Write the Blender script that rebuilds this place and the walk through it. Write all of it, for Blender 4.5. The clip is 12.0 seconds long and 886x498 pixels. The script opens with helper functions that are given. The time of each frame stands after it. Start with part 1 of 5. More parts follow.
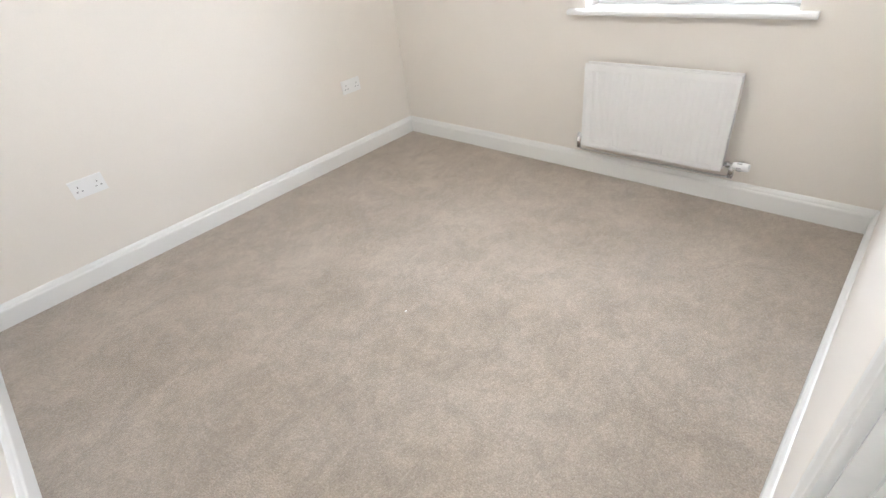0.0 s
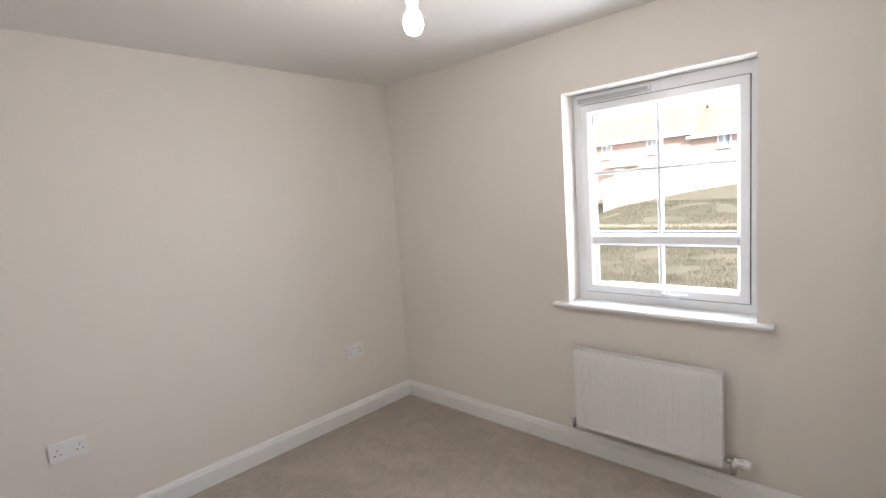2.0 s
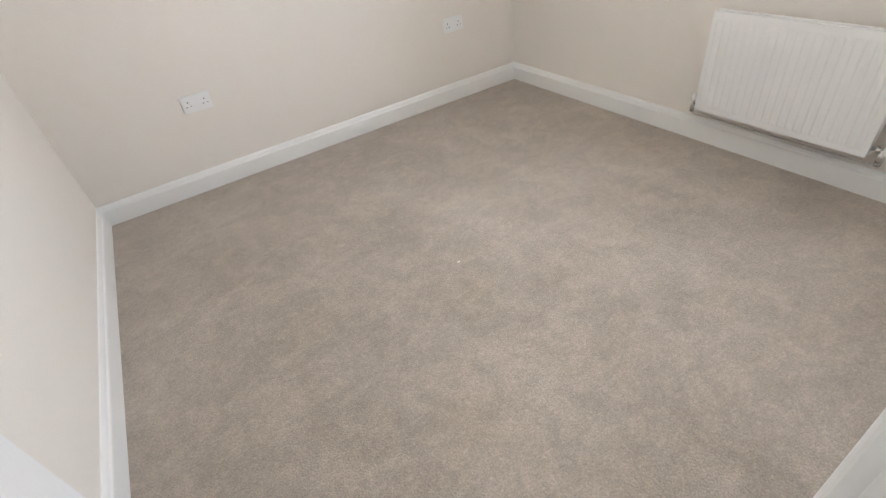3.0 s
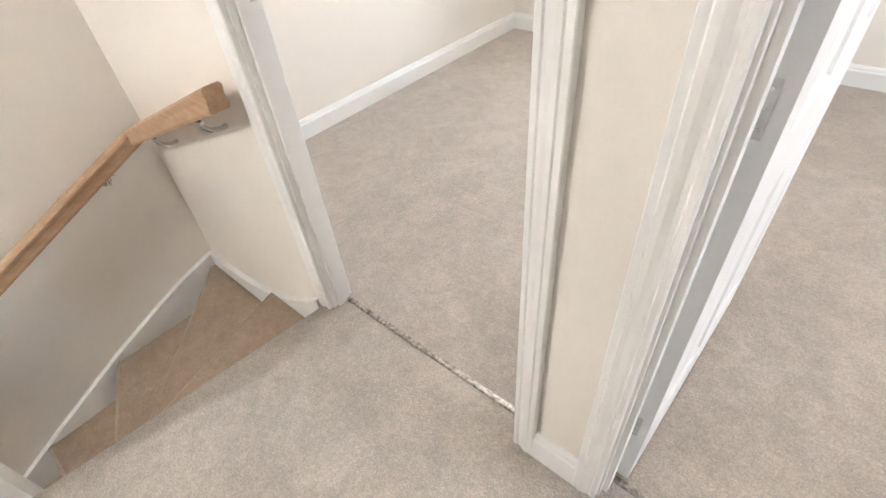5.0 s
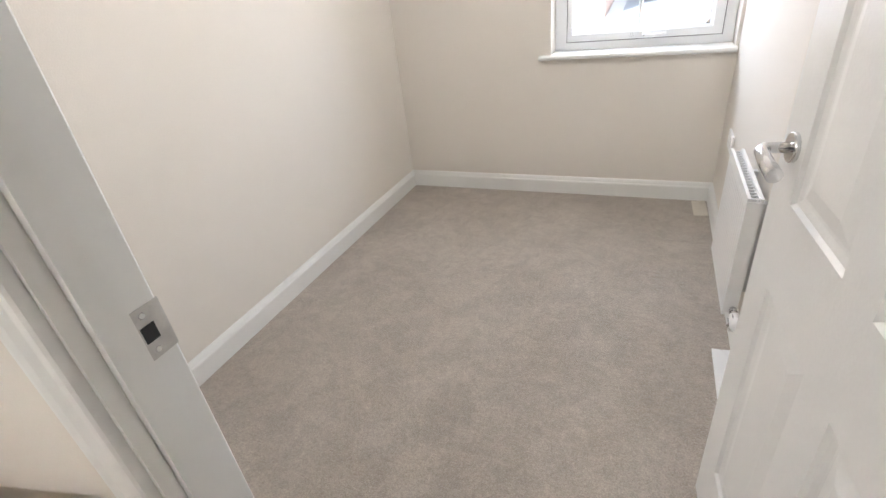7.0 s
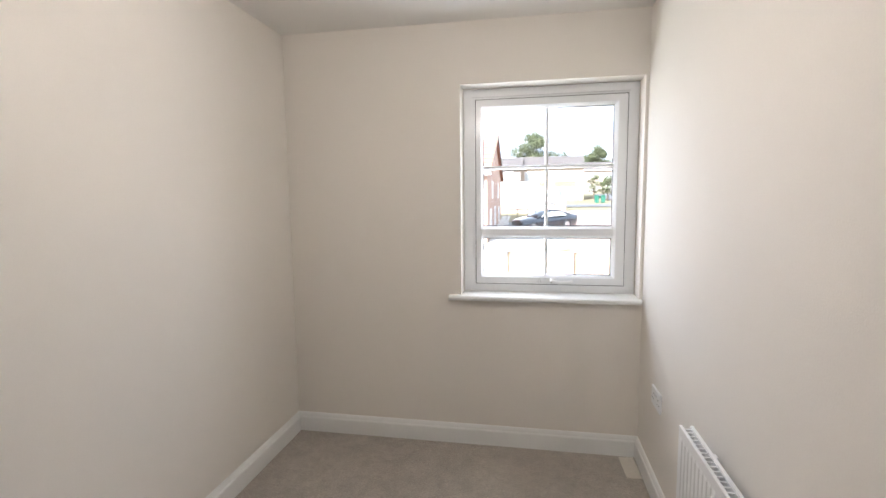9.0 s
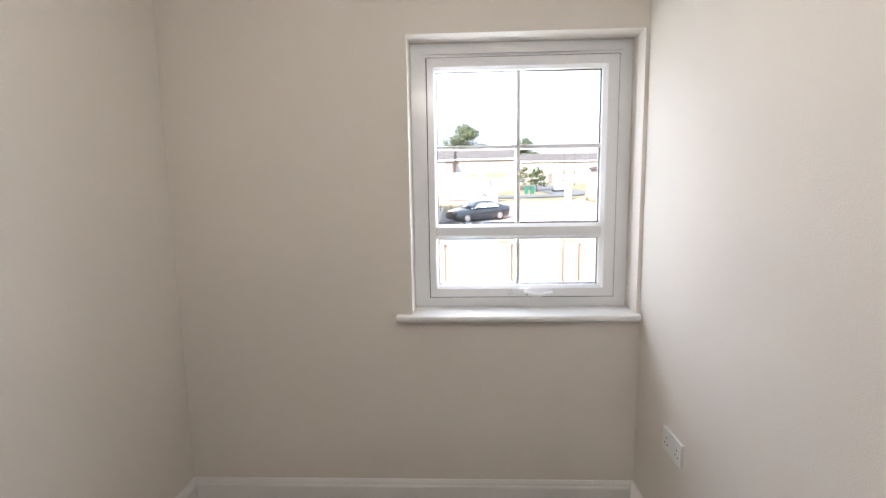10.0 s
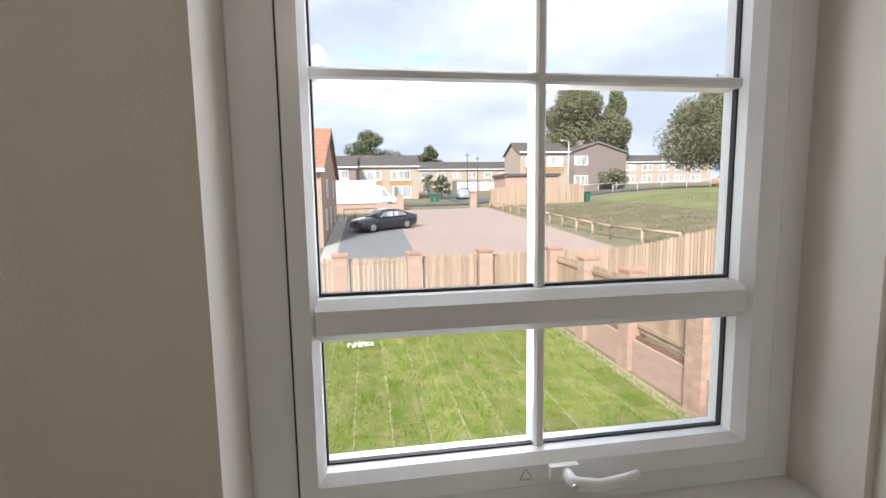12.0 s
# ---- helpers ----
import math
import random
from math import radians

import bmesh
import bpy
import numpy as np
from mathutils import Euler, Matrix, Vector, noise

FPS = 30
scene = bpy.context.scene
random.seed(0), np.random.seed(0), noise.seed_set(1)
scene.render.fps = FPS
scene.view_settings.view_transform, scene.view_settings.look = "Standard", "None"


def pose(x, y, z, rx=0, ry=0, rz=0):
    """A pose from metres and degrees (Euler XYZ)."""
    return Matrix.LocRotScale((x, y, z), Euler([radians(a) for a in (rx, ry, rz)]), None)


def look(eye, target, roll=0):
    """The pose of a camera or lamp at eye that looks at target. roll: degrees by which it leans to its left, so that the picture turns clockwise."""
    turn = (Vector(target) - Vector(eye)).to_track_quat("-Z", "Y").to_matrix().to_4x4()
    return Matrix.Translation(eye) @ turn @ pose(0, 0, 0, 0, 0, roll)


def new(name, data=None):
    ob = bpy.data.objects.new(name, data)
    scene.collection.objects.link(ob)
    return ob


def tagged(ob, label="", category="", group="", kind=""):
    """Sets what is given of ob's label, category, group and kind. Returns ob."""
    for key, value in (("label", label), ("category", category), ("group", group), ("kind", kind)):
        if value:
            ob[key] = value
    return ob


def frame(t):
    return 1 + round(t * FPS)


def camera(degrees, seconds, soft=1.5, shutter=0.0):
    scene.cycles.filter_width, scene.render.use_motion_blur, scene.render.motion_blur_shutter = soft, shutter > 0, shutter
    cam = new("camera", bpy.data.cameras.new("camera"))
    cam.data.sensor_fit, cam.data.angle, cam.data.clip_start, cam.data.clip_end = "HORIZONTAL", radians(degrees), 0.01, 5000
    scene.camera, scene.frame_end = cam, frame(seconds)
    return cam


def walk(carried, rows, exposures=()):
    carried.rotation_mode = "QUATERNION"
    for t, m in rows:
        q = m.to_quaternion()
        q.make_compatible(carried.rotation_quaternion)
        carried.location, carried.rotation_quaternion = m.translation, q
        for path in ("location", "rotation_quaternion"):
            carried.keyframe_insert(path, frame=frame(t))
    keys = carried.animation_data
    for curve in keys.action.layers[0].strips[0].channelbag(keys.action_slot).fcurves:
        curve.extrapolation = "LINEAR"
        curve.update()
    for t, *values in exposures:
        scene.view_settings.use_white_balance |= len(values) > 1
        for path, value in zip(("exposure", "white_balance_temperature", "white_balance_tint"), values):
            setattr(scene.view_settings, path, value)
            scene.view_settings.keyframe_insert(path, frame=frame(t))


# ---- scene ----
cam = camera(86.3, 12.0)
PATH = [
    (0, (1.400, 0.143, 1.342), (2.503, 1.356, 0.198), -8.1),
    (0.5, (1.367, 0.141, 1.429), (2.667, 1.445, 0.647), -5.0),
    (1, (1.375, 0.125, 1.495), (2.772, 1.490, 1.066), -2.9),
    (1.5, (1.392, 0.094, 1.528), (2.830, 1.470, 1.335), -2.5),
    (2, (1.406, 0.106, 1.525), (2.827, 1.498, 1.309), -4.0),
    (2.5, (1.451, 0.128, 1.417), (2.621, 1.568, 0.672), -6.7),
    (3, (1.562, 0.068, 1.270), (2.251, 1.474, 0.026), -9.2),
    (3.2, (1.513, 0.083, 1.238), (2.059, 1.393, -0.171), -10.2),
    (4.8, (1.191, -0.516, 1.29), (0.312, 0.605, -0.114), -8.6),
    (5, (1.121, -0.558, 1.298), (0.085, 0.503, -0.044), -6.0),
    (5.5, (0.862, -0.547, 1.318), (-0.24, 0.427, -0.037), -6.5),
    (6, (0.693, -0.422, 1.325), (-0.307, 0.621, -0.058), -9.0),
    (6.5, (0.546, -0.224, 1.324), (-0.356, 0.977, 0.003), -10.5),
    (7, (0.460, -0.178, 1.341), (-0.285, 1.394, 0.355), -6.9),
    (7.5, (0.381, -0.244, 1.41), (-0.211, 1.57, 0.809), -3.6),
    (7.7, (0.372, -0.241, 1.431), (-0.185, 1.616, 0.941), -2.6),
    (9.5, (0.176, 0.536, 1.432), (-0.057, 2.511, 1.222), -0.7),
    (10, (0.101, 0.861, 1.423), (0.023, 2.843, 1.169), -0.9),
    (10.5, (0.128, 1.228, 1.433), (0.15, 3.211, 1.17), -1.7),
    (11, (0.066, 1.576, 1.407), (0.256, 3.552, 1.168), -1.9),
    (11.5, (0.038, 1.92, 1.413), (0.351, 3.884, 1.194), -1.8),
    (12, (0.073, 2.267, 1.419), (0.391, 4.228, 1.191), -0.9),
]
EXPOSURE = [(0.0, 3.58, 5480, 11), (0.5, 2.95, 5680, 13), (1.0, 2.88, 5680, 13), (1.5, 2.68, 5630, 13), (2.0, 2.66, 5680, 14), (2.5, 2.85, 5750, 14), (3.0, 3.18, 5580, 12), (3.2, 3.48, 5580, 12), (4.8, 3.92, 5580, 13), (5.0, 3.96, 5580, 13), (5.5, 3.78, 5600, 14), (6.0, 3.62, 5630, 12), (6.5, 3.6, 5280, 12), (7.0, 3.25, 5580, 13), (7.5, 2.84, 5780, 14), (7.7, 2.72, 5780, 14), (9.5, 2.55, 5730, 14), (10.0, 2.4, 5780, 15), (10.5, 2.2, 5880, 16), (11.0, 1.75, 6050, 16), (11.5, 1.4, 6100, 14), (12.0, 1.18, 6100, 13)]
walk(cam, [(t, look(eye, target, roll)) for t, eye, target, roll in PATH], EXPOSURE)

# world: bright broken cloud, low soft sun
world = bpy.data.worlds.new("sky")
scene.world = world
world.use_nodes = True
wn, wl = world.node_tree.nodes, world.node_tree.links
wn.clear()
w_out = wn.new("ShaderNodeOutputWorld")
w_bg = wn.new("ShaderNodeBackground")
w_sky = wn.new("ShaderNodeTexSky")
w_sky.sky_type = "NISHITA"
w_sky.sun_disc = False
w_sky.sun_elevation = radians(42)
w_sky.sun_rotation = radians(150)
w_co = wn.new("ShaderNodeTexCoord")
w_map = wn.new("ShaderNodeMapping")
w_map.inputs["Scale"].default_value = (1, 1, 3.2)
w_noise = wn.new("ShaderNodeTexNoise")
w_noise.inputs["Scale"].default_value = 2.6
w_noise.inputs["Detail"].default_value = 7
w_noise.inputs["Roughness"].default_value = 0.55
w_ramp = wn.new("ShaderNodeValToRGB")
w_ramp.color_ramp.elements[0].position, w_ramp.color_ramp.elements[0].color = 0.38, (2.4, 2.6, 2.85, 1)
w_ramp.color_ramp.elements[1].position, w_ramp.color_ramp.elements[1].color = 0.62, (3.6, 3.7, 3.8, 1)
w_mask = wn.new("ShaderNodeTexNoise")
w_mask.inputs["Scale"].default_value = 4.0
w_mask.inputs["Detail"].default_value = 5
w_mr = wn.new("ShaderNodeMapRange")
w_mr.inputs["From Min"].default_value, w_mr.inputs["From Max"].default_value = 0.22, 0.38
w_mix = wn.new("ShaderNodeMixRGB")
wl.new(w_co.outputs["Generated"], w_map.inputs["Vector"])
wl.new(w_map.outputs[0], w_noise.inputs["Vector"])
wl.new(w_map.outputs[0], w_mask.inputs["Vector"])
wl.new(w_noise.outputs[0], w_ramp.inputs[0])
wl.new(w_mask.outputs[0], w_mr.inputs[0])
wl.new(w_mr.outputs[0], w_mix.inputs[0])
wl.new(w_sky.outputs[0], w_mix.inputs[1])
wl.new(w_ramp.outputs[0], w_mix.inputs[2])
wl.new(w_mix.outputs[0], w_bg.inputs["Color"])
w_bg.inputs["Strength"].default_value = 0.15
wl.new(w_bg.outputs[0], w_out.inputs["Surface"])

sun = new("sun", bpy.data.lights.new("sun", "SUN"))
sun.data.energy = 3.6
sun.data.angle = radians(10)
sun.data.color = (1, 0.95, 0.88)
sun.matrix_world = look((-20, -35, 30), (0, 0, 0))


def window_light(name, m, watts, width):
    """Lamp added in a window opening to boost sky light; shines along local -z."""
    ob = new(name, bpy.data.lights.new(name, "AREA"))
    ob.data.shape = "RECTANGLE"
    ob.data.size, ob.data.size_y = width, 0.94
    ob.data.energy = watts
    ob.data.color = (1.0, 0.985, 0.96)
    ob.matrix_world = m


window_light("window_fill_small_bedroom", pose(0.23, 3.145, 1.455, -90, 0, 0), 2.2, 0.46)
window_light("window_fill_bedroom", pose(4.085, 1.001, 1.45, -90, 0, -88.3), 4.0, 0.70)


# ---- materials ----
def mat(name, colour, rough=0.5, metal=0.0, var=None, scale=8.0, bump=0.0, bscale=60.0, fine=None, coat=0.0, spec=0.5, rand=0.0, stretch=(1, 1, 1)):
    """Principled material with a coarse and a fine colour variation and a bump."""
    m = bpy.data.materials.new(name)
    m.use_nodes = True
    n, l = m.node_tree.nodes, m.node_tree.links
    p = n["Principled BSDF"]
    p.inputs["Roughness"].default_value = rough
    p.inputs["Metallic"].default_value = metal
    p.inputs["Specular IOR Level"].default_value = spec
    p.inputs["Coat Weight"].default_value = coat
    p.inputs["Base Color"].default_value = (*colour, 1)
    co = n.new("ShaderNodeNewGeometry").outputs["Position"]
    mp = n.new("ShaderNodeMapping")
    mp.inputs["Scale"].default_value = stretch
    l.new(co, mp.inputs["Vector"])
    src = None
    if var:
        t = n.new("ShaderNodeTexNoise")
        t.inputs["Scale"].default_value = scale
        t.inputs["Detail"].default_value = 6
        t.inputs["Roughness"].default_value = 0.6
        l.new(mp.outputs[0], t.inputs["Vector"])
        r = n.new("ShaderNodeMapRange")
        r.inputs["From Min"].default_value, r.inputs["From Max"].default_value = 0.35, 0.65
        l.new(t.outputs[0], r.inputs[0])
        mx = n.new("ShaderNodeMixRGB")
        mx.inputs[1].default_value = (*colour, 1)
        mx.inputs[2].default_value = (*var, 1)
        l.new(r.outputs[0], mx.inputs[0])
        src = mx.outputs[0]
    if fine:
        t2 = n.new("ShaderNodeTexNoise")
        t2.inputs["Scale"].default_value = bscale
        t2.inputs["Detail"].default_value = 3
        l.new(mp.outputs[0], t2.inputs["Vector"])
        r2 = n.new("ShaderNodeMapRange")
        r2.inputs["From Min"].default_value, r2.inputs["From Max"].default_value = 0.3, 0.7
        r2.inputs["To Min"].default_value, r2.inputs["To Max"].default_value = 1 - fine, 1 + fine
        l.new(t2.outputs[0], r2.inputs[0])
        mm = n.new("ShaderNodeMixRGB")
        mm.blend_type = "MULTIPLY"
        mm.inputs[0].default_value = 1
        mm.inputs[1].default_value = (*colour, 1)
        if src:
            l.new(src, mm.inputs[1])
        l.new(r2.outputs[0], mm.inputs[2])
        src = mm.outputs[0]
    if rand:
        oi = n.new("ShaderNodeObjectInfo")
        r3 = n.new("ShaderNodeMapRange")
        r3.inputs["To Min"].default_value, r3.inputs["To Max"].default_value = 1 - rand, 1 + rand
        l.new(oi.outputs["Random"], r3.inputs[0])
        mr = n.new("ShaderNodeMixRGB")
        mr.blend_type = "MULTIPLY"
        mr.inputs[0].default_value = 1
        mr.inputs[1].default_value = (*colour, 1)
        if src:
            l.new(src, mr.inputs[1])
        l.new(r3.outputs[0], mr.inputs[2])
        src = mr.outputs[0]
    if src:
        l.new(src, p.inputs["Base Color"])
    if bump:
        t3 = n.new("ShaderNodeTexNoise")
        t3.inputs["Scale"].default_value = bscale
        t3.inputs["Detail"].default_value = 4
        l.new(mp.outputs[0], t3.inputs["Vector"])
        b = n.new("ShaderNodeBump")
        b.inputs["Strength"].default_value = 1.0
        b.inputs["Distance"].default_value = bump
        l.new(t3.outputs[0], b.inputs["Height"])
        l.new(b.outputs[0], p.inputs["Normal"])
    return m


def carpet(name, colour, dark):
    """Cut-pile carpet: tufts, brushed patches and a few footmarks."""
    m = mat(name, colour, rough=1.0, var=dark, scale=2.2, spec=0.05, bump=0.007, bscale=190, fine=0.17)
    n, l = m.node_tree.nodes, m.node_tree.links
    p = n["Principled BSDF"]
    p.inputs["Sheen Weight"].default_value = 0.35
    p.inputs["Sheen Roughness"].default_value = 0.4
    src = p.inputs["Base Color"].links[0].from_socket
    geo = n.new("ShaderNodeNewGeometry")
    for sc, lo, hi, amt in ((3.2, 0.42, 0.62, 0.06), (9.0, 0.40, 0.64, 0.075), (28.0, 0.40, 0.66, 0.05), (80.0, 0.42, 0.70, 0.11)):
        t = n.new("ShaderNodeTexNoise")
        t.inputs["Scale"].default_value = sc
        t.inputs["Detail"].default_value = 5
        t.inputs["Roughness"].default_value = 0.7
        t.inputs["Distortion"].default_value = 0.9 if sc < 20 else 0.3
        l.new(geo.outputs["Position"], t.inputs["Vector"])
        r = n.new("ShaderNodeMapRange")
        r.inputs["From Min"].default_value, r.inputs["From Max"].default_value = lo, hi
        r.inputs["To Min"].default_value, r.inputs["To Max"].default_value = 1 - amt, 1 + amt
        l.new(t.outputs[0], r.inputs[0])
        mm = n.new("ShaderNodeMixRGB")
        mm.blend_type = "MULTIPLY"
        mm.inputs[0].default_value = 1
        l.new(src, mm.inputs[1])
        l.new(r.outputs[0], mm.inputs[2])
        src = mm.outputs[0]
    l.new(src, p.inputs["Base Color"])
    return m


def brickwork(name, a, b, mortar, bw=0.225, bh=0.075):
    """Distant brickwork, as a material on walls seen from far off."""
    m = mat(name, a, rough=0.9, bump=0.003, bscale=30)
    n, l = m.node_tree.nodes, m.node_tree.links
    p = n["Principled BSDF"]
    geo = n.new("ShaderNodeNewGeometry")
    sep = n.new("ShaderNodeSeparateXYZ")
    l.new(geo.outputs["Position"], sep.inputs[0])
    add = n.new("ShaderNodeMath")
    l.new(sep.outputs[0], add.inputs[0])
    l.new(sep.outputs[1], add.inputs[1])
    cmb = n.new("ShaderNodeCombineXYZ")
    l.new(add.outputs[0], cmb.inputs[0])
    l.new(sep.outputs[2], cmb.inputs[1])
    br = n.new("ShaderNodeTexBrick")
    br.inputs["Scale"].default_value = 1
    br.inputs["Brick Width"].default_value = bw
    br.inputs["Row Height"].default_value = bh
    br.inputs["Mortar Size"].default_value = 0.006
    br.inputs["Color1"].default_value = (*a, 1)
    br.inputs["Color2"].default_value = (*b, 1)
    br.inputs["Mortar"].default_value = (*mortar, 1)
    l.new(cmb.outputs[0], br.inputs["Vector"])
    l.new(br.outputs["Color"], p.inputs["Base Color"])
    return m


def glass(name, tint=(1, 1, 1)):
    m = bpy.data.materials.new(name)
    m.use_nodes = True
    n, l = m.node_tree.nodes, m.node_tree.links
    n.clear()
    out = n.new("ShaderNodeOutputMaterial")
    tr = n.new("ShaderNodeBsdfTransparent")
    tr.inputs["Color"].default_value = (*tint, 1)
    gl = n.new("ShaderNodeBsdfGlossy")
    gl.inputs["Roughness"].default_value = 0.01
    lw = n.new("ShaderNodeLayerWeight")
    lw.inputs["Blend"].default_value = 0.5
    pw = n.new("ShaderNodeMath")
    pw.operation = "POWER"
    pw.inputs[1].default_value = 5
    l.new(lw.outputs["Facing"], pw.inputs[0])
    ma = n.new("ShaderNodeMath")
    ma.operation = "MULTIPLY_ADD"
    ma.inputs[1].default_value, ma.inputs[2].default_value = 0.9, 0.035
    l.new(pw.outputs[0], ma.inputs[0])
    mx = n.new("ShaderNodeMixShader")
    l.new(ma.outputs[0], mx.inputs[0])
    l.new(tr.outputs[0], mx.inputs[1])
    l.new(gl.outputs[0], mx.inputs[2])
    l.new(mx.outputs[0], out.inputs["Surface"])
    return m


def glow(name, colour, strength):
    m = bpy.data.materials.new(name)
    m.use_nodes = True
    p = m.node_tree.nodes["Principled BSDF"]
    p.inputs["Base Color"].default_value = (0.9, 0.9, 0.88, 1)
    p.inputs["Emission Color"].default_value = (*colour, 1)
    p.inputs["Emission Strength"].default_value = strength
    return m


def wood(name, a, b, scale=14.0, axis=(1, 1, 1), rough=0.45):
    return mat(name, a, rough=rough, var=b, scale=scale, bump=0.0006, bscale=90, fine=0.10, stretch=axis)


M_wall = mat("wall_paint", (0.79, 0.75, 0.69), rough=0.75, var=(0.775, 0.735, 0.672), scale=1.4, bump=0.0006, bscale=220, fine=0.012, spec=0.25)
M_ceil = mat("ceiling_paint", (0.80, 0.78, 0.74), rough=0.85, var=(0.78, 0.76, 0.72), scale=1.2, bump=0.0005, bscale=200, fine=0.01, spec=0.2)
M_wood = mat("white_satinwood", (0.82, 0.82, 0.80), rough=0.32, var=(0.805, 0.805, 0.782), scale=5, bscale=120, fine=0.006)
M_door = mat("white_moulded_door", (0.82, 0.82, 0.81), rough=0.34, var=(0.80, 0.80, 0.785), scale=4, bump=0.0003, bscale=150, fine=0.01)
M_upvc = mat("white_upvc", (0.84, 0.85, 0.86), rough=0.22, var=(0.82, 0.83, 0.84), scale=3, fine=0.006)
M_gasket_gap = mat("black_gasket_and_gap", (0.02, 0.022, 0.03), rough=0.6)
M_glass = glass("window_glass", (0.97, 0.985, 0.985))
M_chrome = mat("chrome", (0.72, 0.72, 0.72), rough=0.14, metal=1.0, var=(0.66, 0.66, 0.67), scale=30)
M_steel = mat("brushed_steel", (0.62, 0.61, 0.59), rough=0.35, metal=1.0, var=(0.52, 0.51, 0.5), scale=60)
M_brass = mat("aluminium_bar", (0.52, 0.49, 0.44), rough=0.38, metal=1.0, var=(0.16, 0.135, 0.11), scale=70, bump=0.001, bscale=140)
M_plastic = mat("white_plastic", (0.83, 0.83, 0.82), rough=0.3, var=(0.81, 0.81, 0.80), scale=20)
M_dark = mat("dark_slot", (0.03, 0.03, 0.03), rough=0.7)
M_grey = mat("grey_mark", (0.35, 0.35, 0.35), rough=0.7)
M_enamel = mat("radiator_enamel", (0.83, 0.83, 0.82), rough=0.28, var=(0.81, 0.81, 0.80), scale=6, fine=0.006)
M_vent = mat("grey_vent", (0.45, 0.46, 0.47), rough=0.5)
M_oak = wood("oak_handrail", (0.49, 0.325, 0.19), (0.385, 0.24, 0.13), 9, (6, 1.2, 6))
M_oak_x = wood("oak_handrail_return", (0.49, 0.325, 0.19), (0.385, 0.24, 0.13), 9, (1.2, 6, 6))
M_carpet = carpet("bedroom_carpet", (0.50, 0.437, 0.365), (0.45, 0.387, 0.315))
M_carpet2 = carpet("small_bedroom_carpet", (0.51, 0.458, 0.398), (0.46, 0.408, 0.35))
M_carpet3 = carpet("landing_carpet", (0.50, 0.455, 0.40), (0.44, 0.395, 0.34))
M_bulb = glow("lit_bulb", (1.0, 0.87, 0.71), 52)
M_bulb_strong = glow("added_landing_bulb", (1.0, 0.90, 0.76), 135)
M_card = mat("card", (0.72, 0.68, 0.6), rough=0.8, var=(0.66, 0.62, 0.54), scale=20)


# ---- mesh helpers ----
def box(bm, x0, y0, z0, x1, y1, z1, m=None):
    vs = [bm.verts.new(c) for c in ((x0, y0, z0), (x1, y0, z0), (x1, y1, z0), (x0, y1, z0), (x0, y0, z1), (x1, y0, z1), (x1, y1, z1), (x0, y1, z1))]
    if m is not None:
        for v in vs:
            v.co = m @ v.co
    fs = []
    for q in ((0, 3, 2, 1), (4, 5, 6, 7), (0, 1, 5, 4), (1, 2, 6, 5), (2, 3, 7, 6), (3, 0, 4, 7)):
        fs.append(bm.faces.new([vs[i] for i in q]))
    return vs


def cyl(bm, a, b, r0, r1=None, n=16, cap=True):
    r1 = r0 if r1 is None else r1
    a, b = Vector(a), Vector(b)
    q = (b - a).to_track_quat("Z", "Y")
    ring = []
    for c, r in ((a, r0), (b, r1)):
        ring.append([bm.verts.new(c + q @ Vector((r * math.cos(2 * math.pi * i / n), r * math.sin(2 * math.pi * i / n), 0))) for i in range(n)])
    for i in range(n):
        f = bm.faces.new((ring[0][i], ring[0][(i + 1) % n], ring[1][(i + 1) % n], ring[1][i]))
        f.smooth = True
    if cap:
        bm.faces.new(ring[0][::-1])
        bm.faces.new(ring[1])


def tube(bm, pts, r, n=10):
    """A bent round bar through pts."""
    pts = [Vector(p) for p in pts]
    rings = []
    for i, p in enumerate(pts):
        d = (pts[min(i + 1, len(pts) - 1)] - pts[max(i - 1, 0)]).normalized()
        q = d.to_track_quat("Z", "Y")
        rr = r[i] if isinstance(r, (list, tuple)) else r
        rings.append([bm.verts.new(p + q @ Vector((rr * math.cos(2 * math.pi * k / n), rr * math.sin(2 * math.pi * k / n), 0))) for k in range(n)])
    for i in range(len(rings) - 1):
        best = min(range(n), key=lambda s: sum((rings[i][k].co - rings[i + 1][(k + s) % n].co).length for k in range(n)))
        for k in range(n):
            f = bm.faces.new((rings[i][k], rings[i][(k + 1) % n], rings[i + 1][(k + 1 + best) % n], rings[i + 1][(k + best) % n]))
            f.smooth = True
    bm.faces.new(rings[0][::-1])
    bm.faces.new(rings[-1])


def lathe(bm, profile, m=None, n=24):
    """Turn (radius, height) pairs about z."""
    rings = []
    for r, z in profile:
        ring = [bm.verts.new((r * math.cos(2 * math.pi * k / n), r * math.sin(2 * math.pi * k / n), z)) for k in range(n)]
        rings.append(ring)
    for a, b in zip(rings, rings[1:]):
        for k in range(n):
            f = bm.faces.new((a[k], a[(k + 1) % n], b[(k + 1) % n], b[k]))
            f.smooth = True
    bm.faces.new(rings[0][::-1])
    bm.faces.new(rings[-1])
    if m is not None:
        for ring in rings:
            for v in ring:
                v.co = m @ v.co


def prism(bm, pts, z0, z1):
    """A polygon in plan, from z0 up to z1."""
    lo = [bm.verts.new((x, y, z0)) for x, y in pts]
    hi = [bm.verts.new((x, y, z1)) for x, y in pts]
    bm.faces.new(lo[::-1])
    bm.faces.new(hi)
    k = len(pts)
    for i in range(k):
        bm.faces.new((lo[i], lo[(i + 1) % k], hi[(i + 1) % k], hi[i]))


